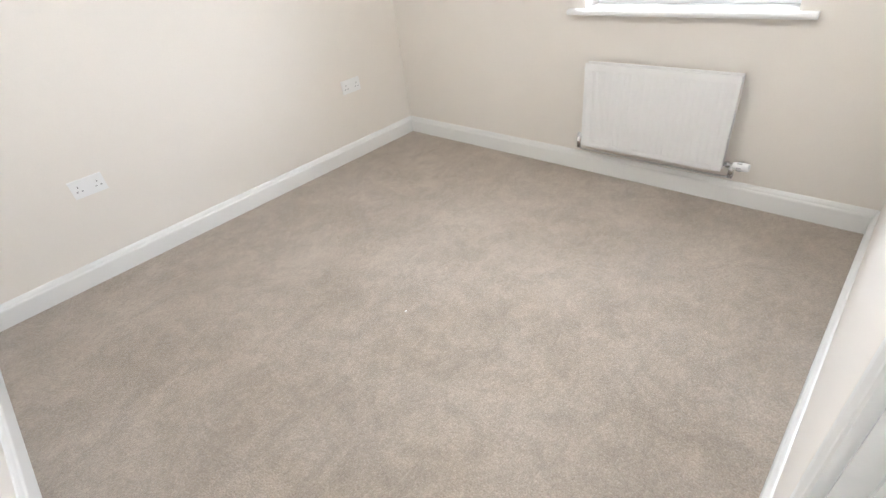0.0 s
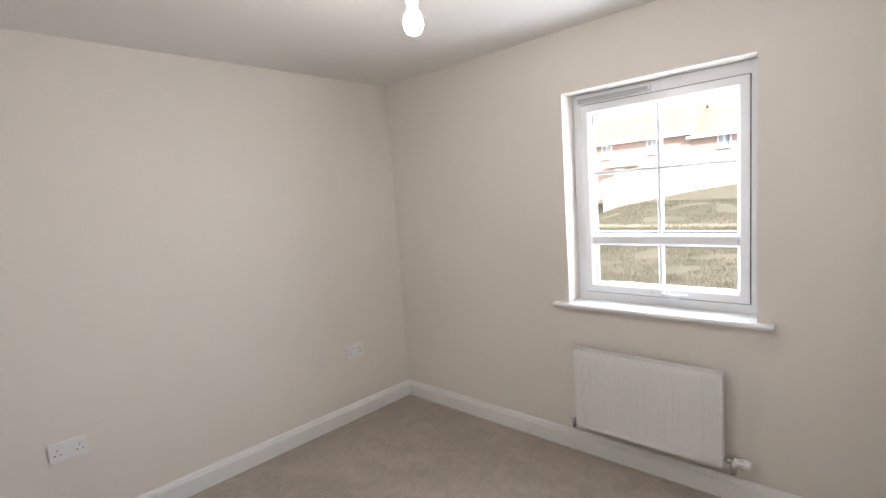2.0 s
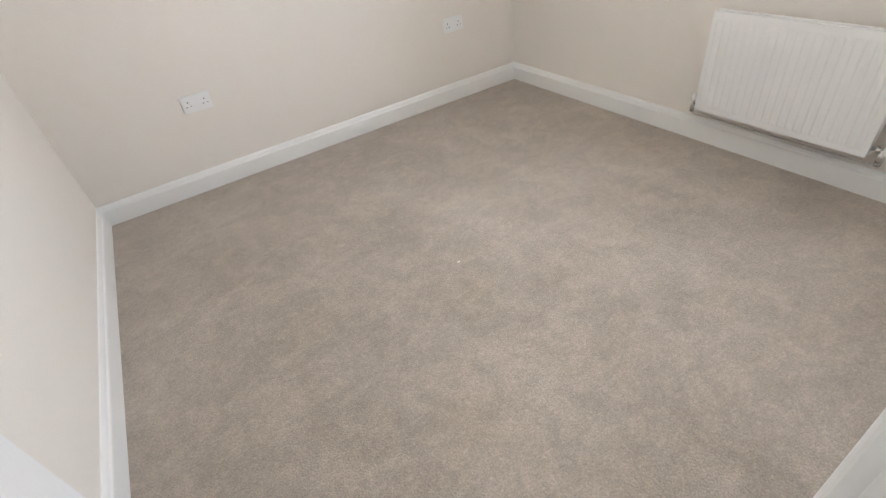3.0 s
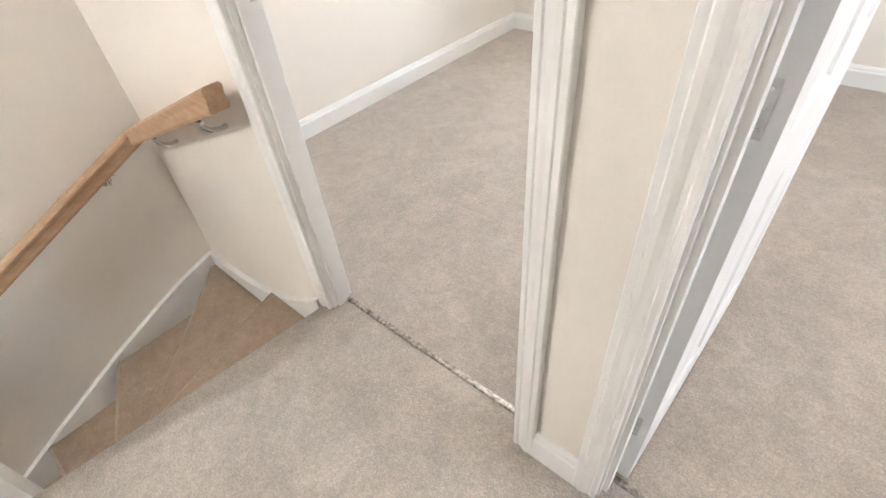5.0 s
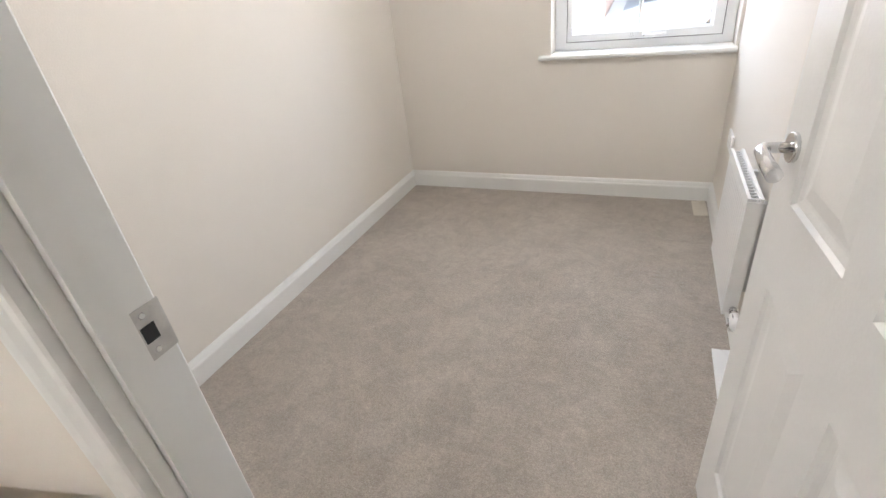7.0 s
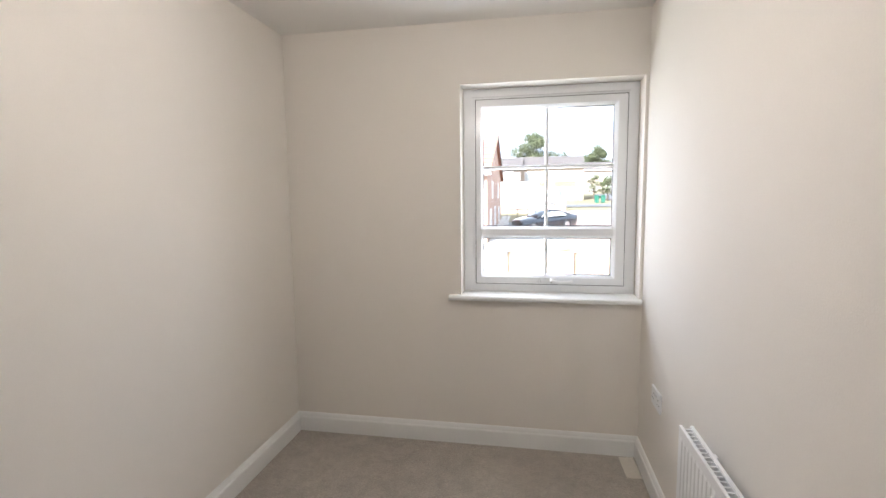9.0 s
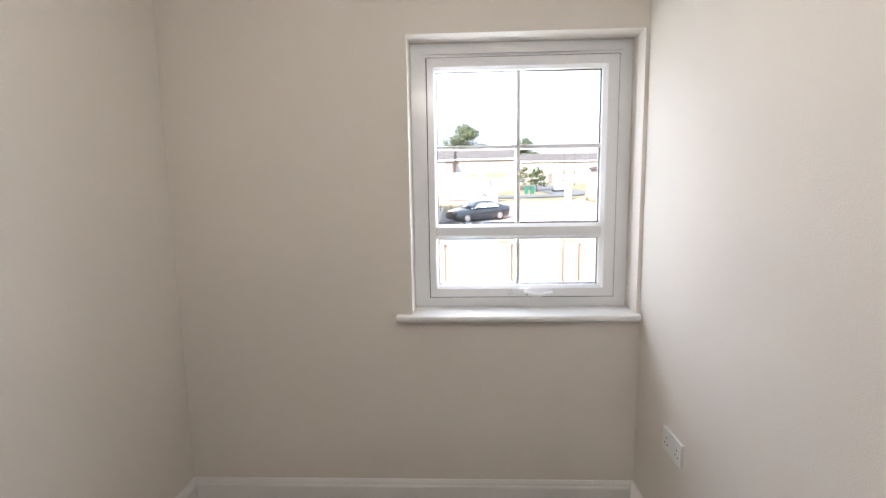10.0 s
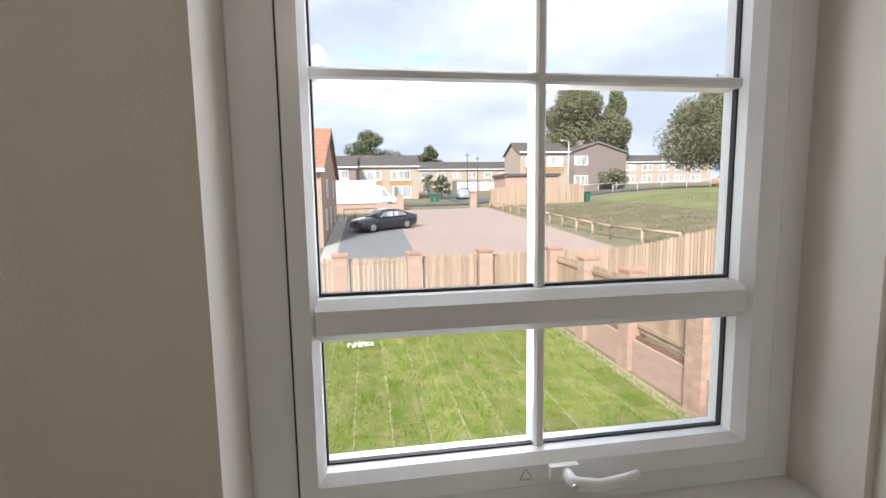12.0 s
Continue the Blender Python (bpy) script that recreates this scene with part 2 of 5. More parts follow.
def sweep(bm, rings):
    """Closed rings of points joined one after another, ends capped."""
    vs = [[bm.verts.new(p) for p in ring] for ring in rings]
    k = len(vs[0])
    for a, b in zip(vs, vs[1:]):
        for i in range(k):
            bm.faces.new((a[i], a[(i + 1) % k], b[(i + 1) % k], b[i]))
    bm.faces.new(vs[0][::-1])
    bm.faces.new(vs[-1])


def bevel(bm, w, seg=2, angle=0.6):
    es = [e for e in bm.edges if len(e.link_faces) == 2 and e.calc_face_angle(0) > angle]
    bmesh.ops.bevel(bm, geom=es, offset=w, segments=seg, profile=0.6, affect="EDGES", clamp_overlap=True)


def mesh_of(name, bm, material):
    bmesh.ops.recalc_face_normals(bm, faces=bm.faces[:])
    me = bpy.data.meshes.new(name)
    bm.to_mesh(me)
    bm.free()
    me.materials.append(material)
    return me


def part(name, bm, material, parent=None, label=""):
    ob = new(name, mesh_of(name, bm, material))
    if parent is not None:
        ob.parent = parent
    return tagged(ob, label)


def piece(name, me, parent, m):
    ob = new(name, me)
    ob.parent = parent
    ob.matrix_basis = m
    return ob


def thing(name, m, label, category, group="", kind=""):
    ob = new(name)
    ob.empty_display_size = 0.1
    ob.matrix_basis = m
    return tagged(ob, label, category, group, kind)


def structure(name, bm, material, label, category):
    return tagged(part(name, bm, material), label, category, "", "structure")


# ---- the plan ----
CEIL = 2.37
XL = -1.146          # left wall of stairs and small bedroom
YN = 2.855          # wall opposite the small bedroom's door
YB = 2.88           # wall opposite the larger bedroom's door
XE = 3.752          # window wall of the larger bedroom
PL, PR = 0.858, 0.967  # partition faces
W0, W1 = -0.012, 0.064  # faces of the door wall
WT = W1 - W0
D2A, D2B = 0.0, 0.79   # clear opening of the small bedroom's door
D1A, D1B = 1.045, 1.835
DH = 2.0
GROUND = -2.5
LOW = -2.62
SILL, HEAD = 0.882, 2.042
W2A, W2B = -0.114, 0.842
W1A, W1B = 0.556, 1.462  # along y
SILL1 = 0.880
LXE, LYS = 2.3, -2.2   # landing's far ends
# the window wall of the larger bedroom runs a little out of square about its north corner
SKEW = Matrix.Translation((XE, YB, 0)) @ pose(0, 0, 0, 0, 0, 1.7) @ Matrix.Translation((-XE, -YB, 0))


def make_structure():
    L = 0.028
    bm = bmesh.new()
    box(bm, XL, W0, LOW, D2A - L, W1, CEIL)
    box(bm, D2B + L, W0, 0, D1A - L, W1, CEIL)
    box(bm, D1B + L, W0, 0, XE + 0.09, W1, CEIL)
    box(bm, D2A - L, W0, DH + L, D2B + L, W1, CEIL)
    box(bm, D1A - L, W0, DH + L, D1B + L, W1, CEIL)
    structure("wall_south", bm, M_wall, "cream painted plaster wall with two doorways side by side", "wall")
    bm = bmesh.new()
    box(bm, XL - 0.12, -4.6, LOW, XL, YN, CEIL)
    structure("wall_west", bm, M_wall, "cream painted plaster wall beside stairs and bedroom", "wall")
    bm = bmesh.new()
    y0, y1 = YN, YN + 0.31
    box(bm, XL - 0.12, y0, LOW, W2A, y1, CEIL)
    box(bm, W2B, y0, LOW, PR - 0.02, y1, CEIL)
    box(bm, PR - 0.02, YB, LOW, XE + 0.31, y1, CEIL)
    box(bm, W2A, y0, LOW, W2B, y1, SILL - 0.03)
    box(bm, W2A, y0, HEAD, W2B, y1, CEIL)
    structure("wall_north", bm, M_wall, "cream painted plaster outer wall with a deep window opening", "wall")
    bm = bmesh.new()
    x0, x1 = XE, XE + 0.31
    box(bm, x0, W0 - 0.1, LOW, x1, W1A, CEIL)
    box(bm, x0, W1B, LOW, x1, YB, CEIL)
    box(bm, x0, W1A, LOW, x1, W1B, SILL1 - 0.03)
    box(bm, x0, W1A, SILL1 + HEAD - SILL, x1, W1B, CEIL)
    bmesh.ops.transform(bm, matrix=SKEW, verts=bm.verts[:])
    structure("wall_east", bm, M_wall, "cream painted plaster outer wall with window and radiator", "wall")
    bm = bmesh.new()
    box(bm, PL, W1, 0, PR, YB, CEIL)
    structure("wall_partition", bm, M_wall, "cream painted partition wall between the two bedrooms", "wall")
    bm = bmesh.new()
    box(bm, LXE, LYS, 0, LXE + 0.1, W0, CEIL)
    structure("wall_landing_east", bm, M_wall, "plain cream wall closing the landing", "wall")
    bm = bmesh.new()
    box(bm, -0.14, LYS - 0.1, 0, LXE + 0.1, LYS, CEIL)
    box(bm, XL, -4.7, LOW, -0.02, -4.6, CEIL)
    box(bm, -0.14, -4.6, LOW, -0.02, LYS - 0.1, CEIL)
    structure("wall_landing_south", bm, M_wall, "plain cream wall closing landing and stairwell", "wall")
    bm = bmesh.new()
    box(bm, XL - 0.12, -4.7, CEIL, XE + 0.45, YN + 0.31, CEIL + 0.15)
    structure("ceiling", bm, M_ceil, "smooth white painted ceiling", "ceiling")
    # floors
    bm = bmesh.new()
    box(bm, PR, W1, -0.2, XE + 0.09, YB, 0)
    box(bm, D1A, 0.052, -0.2, D1B, W1, 0)
    structure("floor_bedroom", bm, M_carpet, "beige cut-pile carpet with brushed footmarks", "carpet")
    bm = bmesh.new()
    box(bm, XL, W1, -0.2, PL, YN, 0)
    box(bm, D2A, 0.052, -0.2, D2B, W1, 0)
    structure("floor_small_bedroom", bm, M_carpet2, "greige cut-pile carpet in the small bedroom", "carpet")
    bm = bmesh.new()
    prism(bm, [(D2A - 0.075, W0), (-0.045, -0.04), (-0.155, -1.0), (-0.155, LYS), (LXE, LYS), (LXE, W0), (D1B, W0), (D1B, 0.052), (D2A, 0.052), (D2A, W0)], -0.2, 0)
    bmesh.ops.recalc_face_normals(bm, faces=bm.faces[:])
    structure("floor_landing", bm, M_carpet3, "pale beige landing carpet running up to the stair edge", "carpet")
    bm = bmesh.new()
    box(bm, -0.14, LYS, LOW, -0.04, -1.0, -0.2)
    prism(bm, [(-0.13, -1.0), (-0.02, -1.0), (-0.02, 0), (-0.06, 0)], LOW, -0.2)
    structure("wall_under_landing", bm, M_wall, "cream wall under the landing beside the stairs", "wall")
    bm = bmesh.new()
    box(bm, XL, -4.6, LOW - 0.1, XE, YN, LOW)
    structure("floor_lower", bm, M_carpet3, "beige carpet at the foot of the stairs", "floor")


make_structure()

SK = [(0, 0), (0.018, 0), (0.018, 0.082), (0.0165, 0.088), (0.012, 0.094), (0.0115, 0.099), (0.009, 0.106), (0.0045, 0.114), (0, 0.116)]


def skirting(name, a, b, inward, mitre_a=0, mitre_b=0):
    """Skirting board on a wall line from a to b; inward: unit vector into the room; mitres: 1 at inner corners."""
    a, b, w = Vector((*a, 0)), Vector((*b, 0)), Vector((*inward, 0))
    d = (b - a).normalized()
    bm = bmesh.new()
    sweep(bm, [[a + w * u + d * u * mitre_a + Vector((0, 0, v)) for u, v in SK], [b + w * u - d * u * mitre_b + Vector((0, 0, v)) for u, v in SK]])
    return structure(name, bm, M_wood, "white moulded skirting board along the wall", "skirting board")


skirting("baseboard_north_small", (XL, YN), (PL, YN), (0, -1), 1, 1)
skirting("baseboard_west_small", (XL, W1), (XL, YN), (1, 0), 1, 1)
skirting("baseboard_partition_small", (PL, W1), (PL, YN), (-1, 0), 1, 1)
skirting("baseboard_south_small", (XL, W1), (D2A - 0.07, W1), (0, 1), 1, 0)
skirting("baseboard_north", (PR, YB), (XE, YB), (0, -1), 1, 1)
skirting("baseboard_partition", (PR, W1), (PR, YB), (1, 0), 1, 1)
skirting("baseboard_east", (XE, W1), (XE, YB), (-1, 0), 1, 1).matrix_basis = SKEW
skirting("baseboard_south", (D1B + 0.07, W1), (XE + 0.075, W1), (0, 1), 0, 1)
skirting("baseboard_between_doors", (D2B + 0.066, W0), (D1A - 0.066, W0), (0, -1), 0, 0)
skirting("baseboard_landing", (D1B + 0.07, W0), (LXE, W0), (0, -1), 0, 1)

AR = [(0, 0), (0, 0.013), (0.003, 0.016), (0.012, 0.0165), (0.015, 0.0135), (0.022, 0.0145), (0.033, 0.019), (0.043, 0.0205), (0.046, 0.0175), (0.052, 0.0185), (0.058, 0.0185), (0.060, 0.016), (0.060, 0)]


def architrave(name, x0, x1, y, out, sides=(1, 1)):
    """Moulded architrave round a doorway on the wall face y, standing out along out."""
    a, b, h = x0 - 0.006, x1 + 0.006, DH + 0.006
    bm = bmesh.new()
    ring = lambda f: [Vector((f(u)[0], y + out * v, f(u)[1])) for u, v in AR]
    sweep(bm, [ring(lambda u: (a - u, 0)), ring(lambda u: (a - u, h + u)), ring(lambda u: (b + u, h + u)), ring(lambda u: (b + u, 0))])
    return structure(name, bm, M_wood, "white moulded architrave round the doorway", "architrave")


architrave("trim_door_2_landing", D2A, D2B, W0, -1)
architrave("trim_door_1_landing", D1A, D1B, W0, -1)
architrave("trim_door_2_room", D2A, D2B, W1, 1)
architrave("trim_door_1_room", D1A, D1B, W1, 1)


def lining(name, x0, x1, strike_left):
    """Door lining with stops, and the latch's keep plate."""
    t = thing(name, pose(x0, W0, 0), "white timber door lining with stops and steel latch plate", "door frame", "", "structure")
    w = x1 - x0
    e = 0.0007
    bm = bmesh.new()
    box(bm, -0.0275, -e, 0, 0, WT + e, DH + 0.0275)
    part("jamb", bm, M_wood, t)
    bm = bmesh.new()
    box(bm, w, -e, 0, w + 0.0275, WT + e, DH + 0.0275)
    part("jamb", bm, M_wood, t)
    bm = bmesh.new()
    box(bm, 0.0002, -e, DH, w - 0.0002, WT + e, DH + 0.0275)
    part("head", bm, M_wood, t)
    for q in ((0, 0.012), (w - 0.012, w)):
        bm = bmesh.new()
        box(bm, q[0], 0.018, 0.003, q[1], 0.051, DH - 0.012)
        bevel(bm, 0.002, 1)
        part("stop", bm, M_wood, t)
    bm = bmesh.new()
    box(bm, 0.0, 0.018, DH - 0.012, w, 0.051, DH)
    part("stop", bm, M_wood, t)
    s = 1 if strike_left else -1
    xs = 0.0 if strike_left else w
    bm = bmesh.new()
    xa, xb = sorted((xs, xs + s * 0.0015))
    box(bm, xa, 0.047, 1.022, xb, 0.0885, 1.084)
    part("latch_plate", bm, M_steel, t, "brushed steel latch plate")
    bm = bmesh.new()
    xa, xb = sorted((xs + s * 0.0005, xs + s * 0.0022))
    box(bm, xa, 0.058, 1.043, xb, 0.074, 1.063)
    part("latch_hole", bm, M_dark, t, "dark latch hole")
    for z in (1.031, 1.075):
        bm = bmesh.new()
        cyl(bm, (xs + s * 0.0008, 0.066, z), (xs + s * 0.0028, 0.066, z), 0.004, 0.003, 12)
        part("screw", bm, M_chrome, t)
    return t


lining("door_frame_1", D1A, D1B, False)
lining("door_frame_2", D2A, D2B, True)


def panel_door(name, label, m, flip):
    """Four-panel moulded door leaf. Local x runs from hinge to latch edge, y is its thickness."""
    W, H, T = 0.762, 1.972, 0.035
    t = thing(name, m, label, "door", "bedroom doors", "structure")
    xs = [0, 0.105, 0.335, 0.427, 0.657, W]
    zs = [0, 0.205, 0.765, 0.935, 1.835, H]
    bm = bmesh.new()

    def face(y, s):
        for i in range(5):
            for j in range(5):
                c = [(xs[i], zs[j]), (xs[i + 1], zs[j]), (xs[i + 1], zs[j + 1]), (xs[i], zs[j + 1])]
                if i in (1, 3) and j in (1, 3):
                    loops = []
                    for inset, dep in ((0, 0), (0.006, 0.007), (0.020, 0.0095), (0.026, 0.0095), (0.056, 0.0025)):
                        q = [(c[0][0] + inset, c[0][1] + inset), (c[1][0] - inset, c[1][1] + inset), (c[2][0] - inset, c[2][1] - inset), (c[3][0] + inset, c[3][1] - inset)]
                        loops.append([bm.verts.new((a, y - s * dep, b)) for a, b in q])
                    for a, b in zip(loops, loops[1:]):
                        for k in range(4):
                            bm.faces.new((a[k], a[(k + 1) % 4], b[(k + 1) % 4], b[k]))
                    bm.faces.new(loops[-1])
                else:
                    bm.faces.new([bm.verts.new((a, y, b)) for a, b in c])
    face(0, -1)
    face(T, 1)
    for q in (((0, 0, 0), (0, T, 0), (0, T, H), (0, 0, H)), ((W, 0, 0), (W, T, 0), (W, T, H), (W, 0, H)), ((0, 0, 0), (W, 0, 0), (W, T, 0), (0, T, 0)), ((0, 0, H), (W, 0, H), (W, T, H), (0, T, H))):
        bm.faces.new([bm.verts.new(p) for p in q])
    bmesh.ops.remove_doubles(bm, verts=bm.verts[:], dist=0.0002)
    part("leaf", bm, M_door, t)
    HZ = 1.022
    for s, y in ((-1, 0), (1, T)):
        bm = bmesh.new()
        lathe(bm, [(0.0255, 0), (0.0262, 0.002), (0.0262, 0.007), (0.0245, 0.009)], pose(W - 0.06, y, HZ, 90 if s < 0 else -90), 28)
        rose = part("handle_rose", bm, M_chrome, t, "round chrome rose")
        bm = bmesh.new()
        x = W - 0.06
        tube(bm, [(x, y + s * 0.006, HZ), (x, y + s * 0.035, HZ), (x - 0.004, y + s * 0.048, HZ), (x - 0.016, y + s * 0.054, HZ - 0.001), (x - 0.06, y + s * 0.055, HZ - 0.005), (x - 0.105, y + s * 0.053, HZ - 0.011)], [0.0095, 0.0095, 0.010, 0.0105, 0.012, 0.013], 14)
        part("lever", bm, M_chrome, rose, "chrome lever handle")
    for z in (0.212, 0.972, 1.732):
        bm = bmesh.new()
        ky = -0.003 if flip else T + 0.003
        cyl(bm, (-0.004, ky, z), (-0.004, ky, z + 0.076), 0.0048, n=12)
        ya, yb = (-0.002, T - 0.016) if flip else (0.018, T + 0.002)
        box(bm, -0.0018, ya, z, -0.0002, yb, z + 0.076)
        hinge = part("hinge", bm, M_steel, t, "brushed steel butt hinge")
        for dz in (0.012, 0.038, 0.064):
            bm = bmesh.new()
            ys = 0.010 if flip else 0.026
            cyl(bm, (-0.0017, ys, z + dz), (-0.0026, ys, z + dz), 0.003, 0.0025, 10)
            part("screw", bm, M_chrome, hinge)
    bm = bmesh.new()
    box(bm, W - 0.0003, 0.007, 0.98, W + 0.0012, 0.028, 1.06)
    part("latch_face", bm, M_steel, t, "steel latch face plate")
    return t


# local x towards the latch edge; the thickness points away from the room side
ang2 = 94.5
panel_door("door_2", "white four-panel door standing open beside the radiator", Matrix.Translation((D2B - 0.003, W1, 0.008)) @ pose(0, 0, 0, 0, 0, ang2) @ Matrix.Translation((0.004, -0.0, 0)), True)
ang1 = 88.5
panel_door("door_1", "white four-panel door standing open against the partition", Matrix.Translation((D1A + 0.003, W1, 0.008)) @ pose(0, 0, 0, 0, 0, ang1) @ Matrix.Translation((0.004, -0.035, 0)), False)


def threshold(name, x0, x1):
    bm = bmesh.new()
    sweep(bm, [[Vector((x, 0.036 + u, v)) for u, v in ((0.006, 0.0), (0.007, 0.003), (0.012, 0.005), (0.020, 0.005), (0.025, 0.003), (0.026, 0.0))] for x in (x0, x1)])
    return tagged(part(name, bm, M_brass), "worn aluminium carpet threshold bar in the doorway", "threshold bar", "threshold bars", "structure")


threshold("threshold_1", D1A + 0.013, D1B - 0.013)
threshold("threshold_2", D2A + 0.013, D2B - 0.013)


# ---- windows ----
def rect_frame(bm, x0, z0, x1, z1, w, y0, y1, cham=0.0, wl=None, wr=None):
    """A mitred four-sided frame; cham: slope of its inner edge towards the glass."""
    def ring(i, y):
        f, g = i * (wl or w) / w, i * (wr or w) / w
        return [Vector((x0 + f, y, z0 + i)), Vector((x1 - g, y, z0 + i)), Vector((x1 - g, y, z1 - i)), Vector((x0 + f, y, z1 - i))]
    rows = [ring(0, y1), ring(0, y0 + 0.003), ring(0.003, y0), ring(w - cham, y0), ring(w, y0 + cham * 1.2), ring(w, y1)]
    vs = [[bm.verts.new(p) for p in r] for r in rows]
    for a, b in zip(vs, vs[1:] + vs[:1]):
        for k in range(4):
            bm.faces.new((a[k], a[(k + 1) % 4], b[(k + 1) % 4], b[k]))


def window(name, m, W, label, horn_l, horn_r, vent, ml=0.0, mr=0.0, sl=0.047, sr=0.047):
    """uPVC casement of six lights. Local x across, y outwards from the inner wall face, z up from the sill board."""
    t = thing(name, m, label, "window", "bedroom windows", "structure")
    H = HEAD - SILL
    F = 0.135
    bm = bmesh.new()
    rect_frame(bm, -0.001, -0.001, W + 0.001, H + 0.001, 0.053, F, F + 0.07, 0.0, ml + sl + 0.006, mr + sr + 0.006)
    part("outer_frame", bm, M_upvc, t, "white plastic outer frame")
    bm = bmesh.new()
    rect_frame(bm, ml + sl, 0.047, W - mr - sr, H - 0.062, 0.052, F - 0.012, F + 0.062, 0.014, 0.099 - sl, 0.099 - sr)
    part("sash", bm, M_upvc, t, "white plastic opening sash")
    # dark ring put in for the shade of the gap between sash and frame
    bm = bmesh.new()
    rect_frame(bm, ml + sl - 0.004, 0.043, W - mr - sr + 0.004, H - 0.058, 0.008, F - 0.0035, F + 0.002)
    part("shadow_gap", bm, M_gasket_gap, t, "dark strip standing for the shadow gap round the sash")
    bm = bmesh.new()
    box(bm, 0.050, F + 0.001, H - 0.064, W - 0.050, F + 0.06, H - 0.05)
    part("head_packer", bm, M_upvc, t)
    gx0, gx1, gz0, gz1 = 0.097 + ml, W - mr - 0.097, 0.097, H - 0.112
    zt0, zt1, zb = 0.313, 0.380, 0.72
    bm = bmesh.new()
    sweep(bm, [[Vector((x, F + y, z)) for y, z in ((0.06, zt0), (0.009, zt0), (-0.010, zt0 + 0.015), (-0.010, zt1 - 0.015), (0.009, zt1), (0.06, zt1))] for x in (gx0 - 0.002, gx1 + 0.002)])
    part("transom", bm, M_upvc, t, "white plastic transom rail")
    xc = (gx0 + gx1) / 2
    lights = [(gx0, xc, gz0, zt0), (xc, gx1, gz0, zt0), (gx0, xc, zt1, zb), (xc, gx1, zt1, zb), (gx0, xc, zb, gz1), (xc, gx1, zb, gz1)]
    for a, b, c, d in lights:
        bm = bmesh.new()
        box(bm, a, F + 0.040, c, b, F + 0.046, d)
        p = part("pane", bm, M_glass, t)
        p.visible_shadow = False
    for a, b, c, d in ((gx0, gx1, gz0, zt0), (gx0, gx1, zt1, gz1)):
        bm = bmesh.new()
        rect_frame(bm, a - 0.002, c - 0.002, b + 0.002, d + 0.002, 0.007, F + 0.028, F + 0.038)
        part("gasket", bm, M_gasket_gap, t, "black rubber gasket")
    for a, b, c, d in ((xc - 0.009, xc + 0.009, gz0, zt0), (xc - 0.009, xc + 0.009, zt1, gz1), (gx0, gx1, zb - 0.009, zb + 0.009)):
        bm = bmesh.new()
        up = (d - c) > (b - a)
        prof = ((0.024, 0), (0.019, 0.004), (0.019, 0.014), (0.024, 0.018), (0.060, 0.018), (0.060, 0))
        if up:
            sweep(bm, [[Vector((a + u, F + y, z)) for y, u in prof] for z in (c, d)])
        else:
            sweep(bm, [[Vector((x, F + y + 0.0006, c + u)) for y, u in prof] for x in (a, b)])
        part("glazing_bar", bm, M_upvc, t, "white glazing bar")
    # handle
    hx, hz = xc + 0.02, 0.073
    bm = bmesh.new()
    box(bm, hx - 0.016, F - 0.024, hz - 0.012, hx + 0.034, F - 0.0115, hz + 0.012)
    bevel(bm, 0.005, 3)
    h = part("handle_base", bm, M_plastic, t, "white plastic handle base")
    bm = bmesh.new()
    tube(bm, [(hx + 0.012, F - 0.02, hz), (hx + 0.012, F - 0.045, hz - 0.002), (hx + 0.022, F - 0.052, hz - 0.004), (hx + 0.06, F - 0.052, hz - 0.010), (hx + 0.10, F - 0.050, hz - 0.006), (hx + 0.128, F - 0.048, hz + 0.001)], [0.010, 0.010, 0.011, 0.010, 0.009, 0.006], 12)
    part("lever", bm, M_plastic, h)
    bm = bmesh.new()
    cyl(bm, (hx + 0.012, F - 0.055, hz - 0.004), (hx + 0.012, F - 0.059, hz - 0.006), 0.006, n=12)
    part("lock_barrel", bm, M_steel, h)
    for k in range(3):
        bm = bmesh.new()
        a0, a1 = 2 * math.pi * k / 3 + math.pi / 2, 2 * math.pi * (k + 1) / 3 + math.pi / 2
        p0 = Vector((hx - 0.055 + 0.013 * math.cos(a0), F - 0.0125, 0.068 + 0.013 * math.sin(a0)))
        p1 = Vector((hx - 0.055 + 0.013 * math.cos(a1), F - 0.0125, 0.068 + 0.013 * math.sin(a1)))
        cyl(bm, p0, p1, 0.0007, n=6)
        part("triangle_mark", bm, M_grey, t, "small grey warning triangle")
    if vent:
        bm = bmesh.new()
        box(bm, 0.03, F - 0.022, H - 0.047, 0.43, F - 0.0005, H - 0.018)
        bevel(bm, 0.004, 2)
        v = part("trickle_vent", bm, M_upvc, t, "white trickle vent canopy")
        bm = bmesh.new()
        box(bm, 0.04, F - 0.024, H - 0.044, 0.42, F - 0.021, H - 0.026)
        part("vent_slot", bm, M_vent, v, "grey vent slot")
    else:
        bm = bmesh.new()
        box(bm, 0.05, F - 0.012, H - 0.047, W - 0.05, F - 0.0005, H - 0.02)
        bevel(bm, 0.004, 2)
        part("trickle_vent", bm, M_upvc, t, "white trickle vent strip")
    # sill board with a rounded nose and horns
    bm = bmesh.new()
    prof = [(F + 0.03, 0.0)] + [(-0.028, 0.0), (-0.035, -0.001), (-0.040, -0.006), (-0.042, -0.0135), (-0.040, -0.021), (-0.035, -0.026), (-0.028, -0.027)] + [(F + 0.03, -0.027)]
    sweep(bm, [[Vector((x, y, z)) for y, z in prof] for x in (0.001, W - 0.001)])
    part("sill", bm, M_wood, t, "white window board with rounded nose")
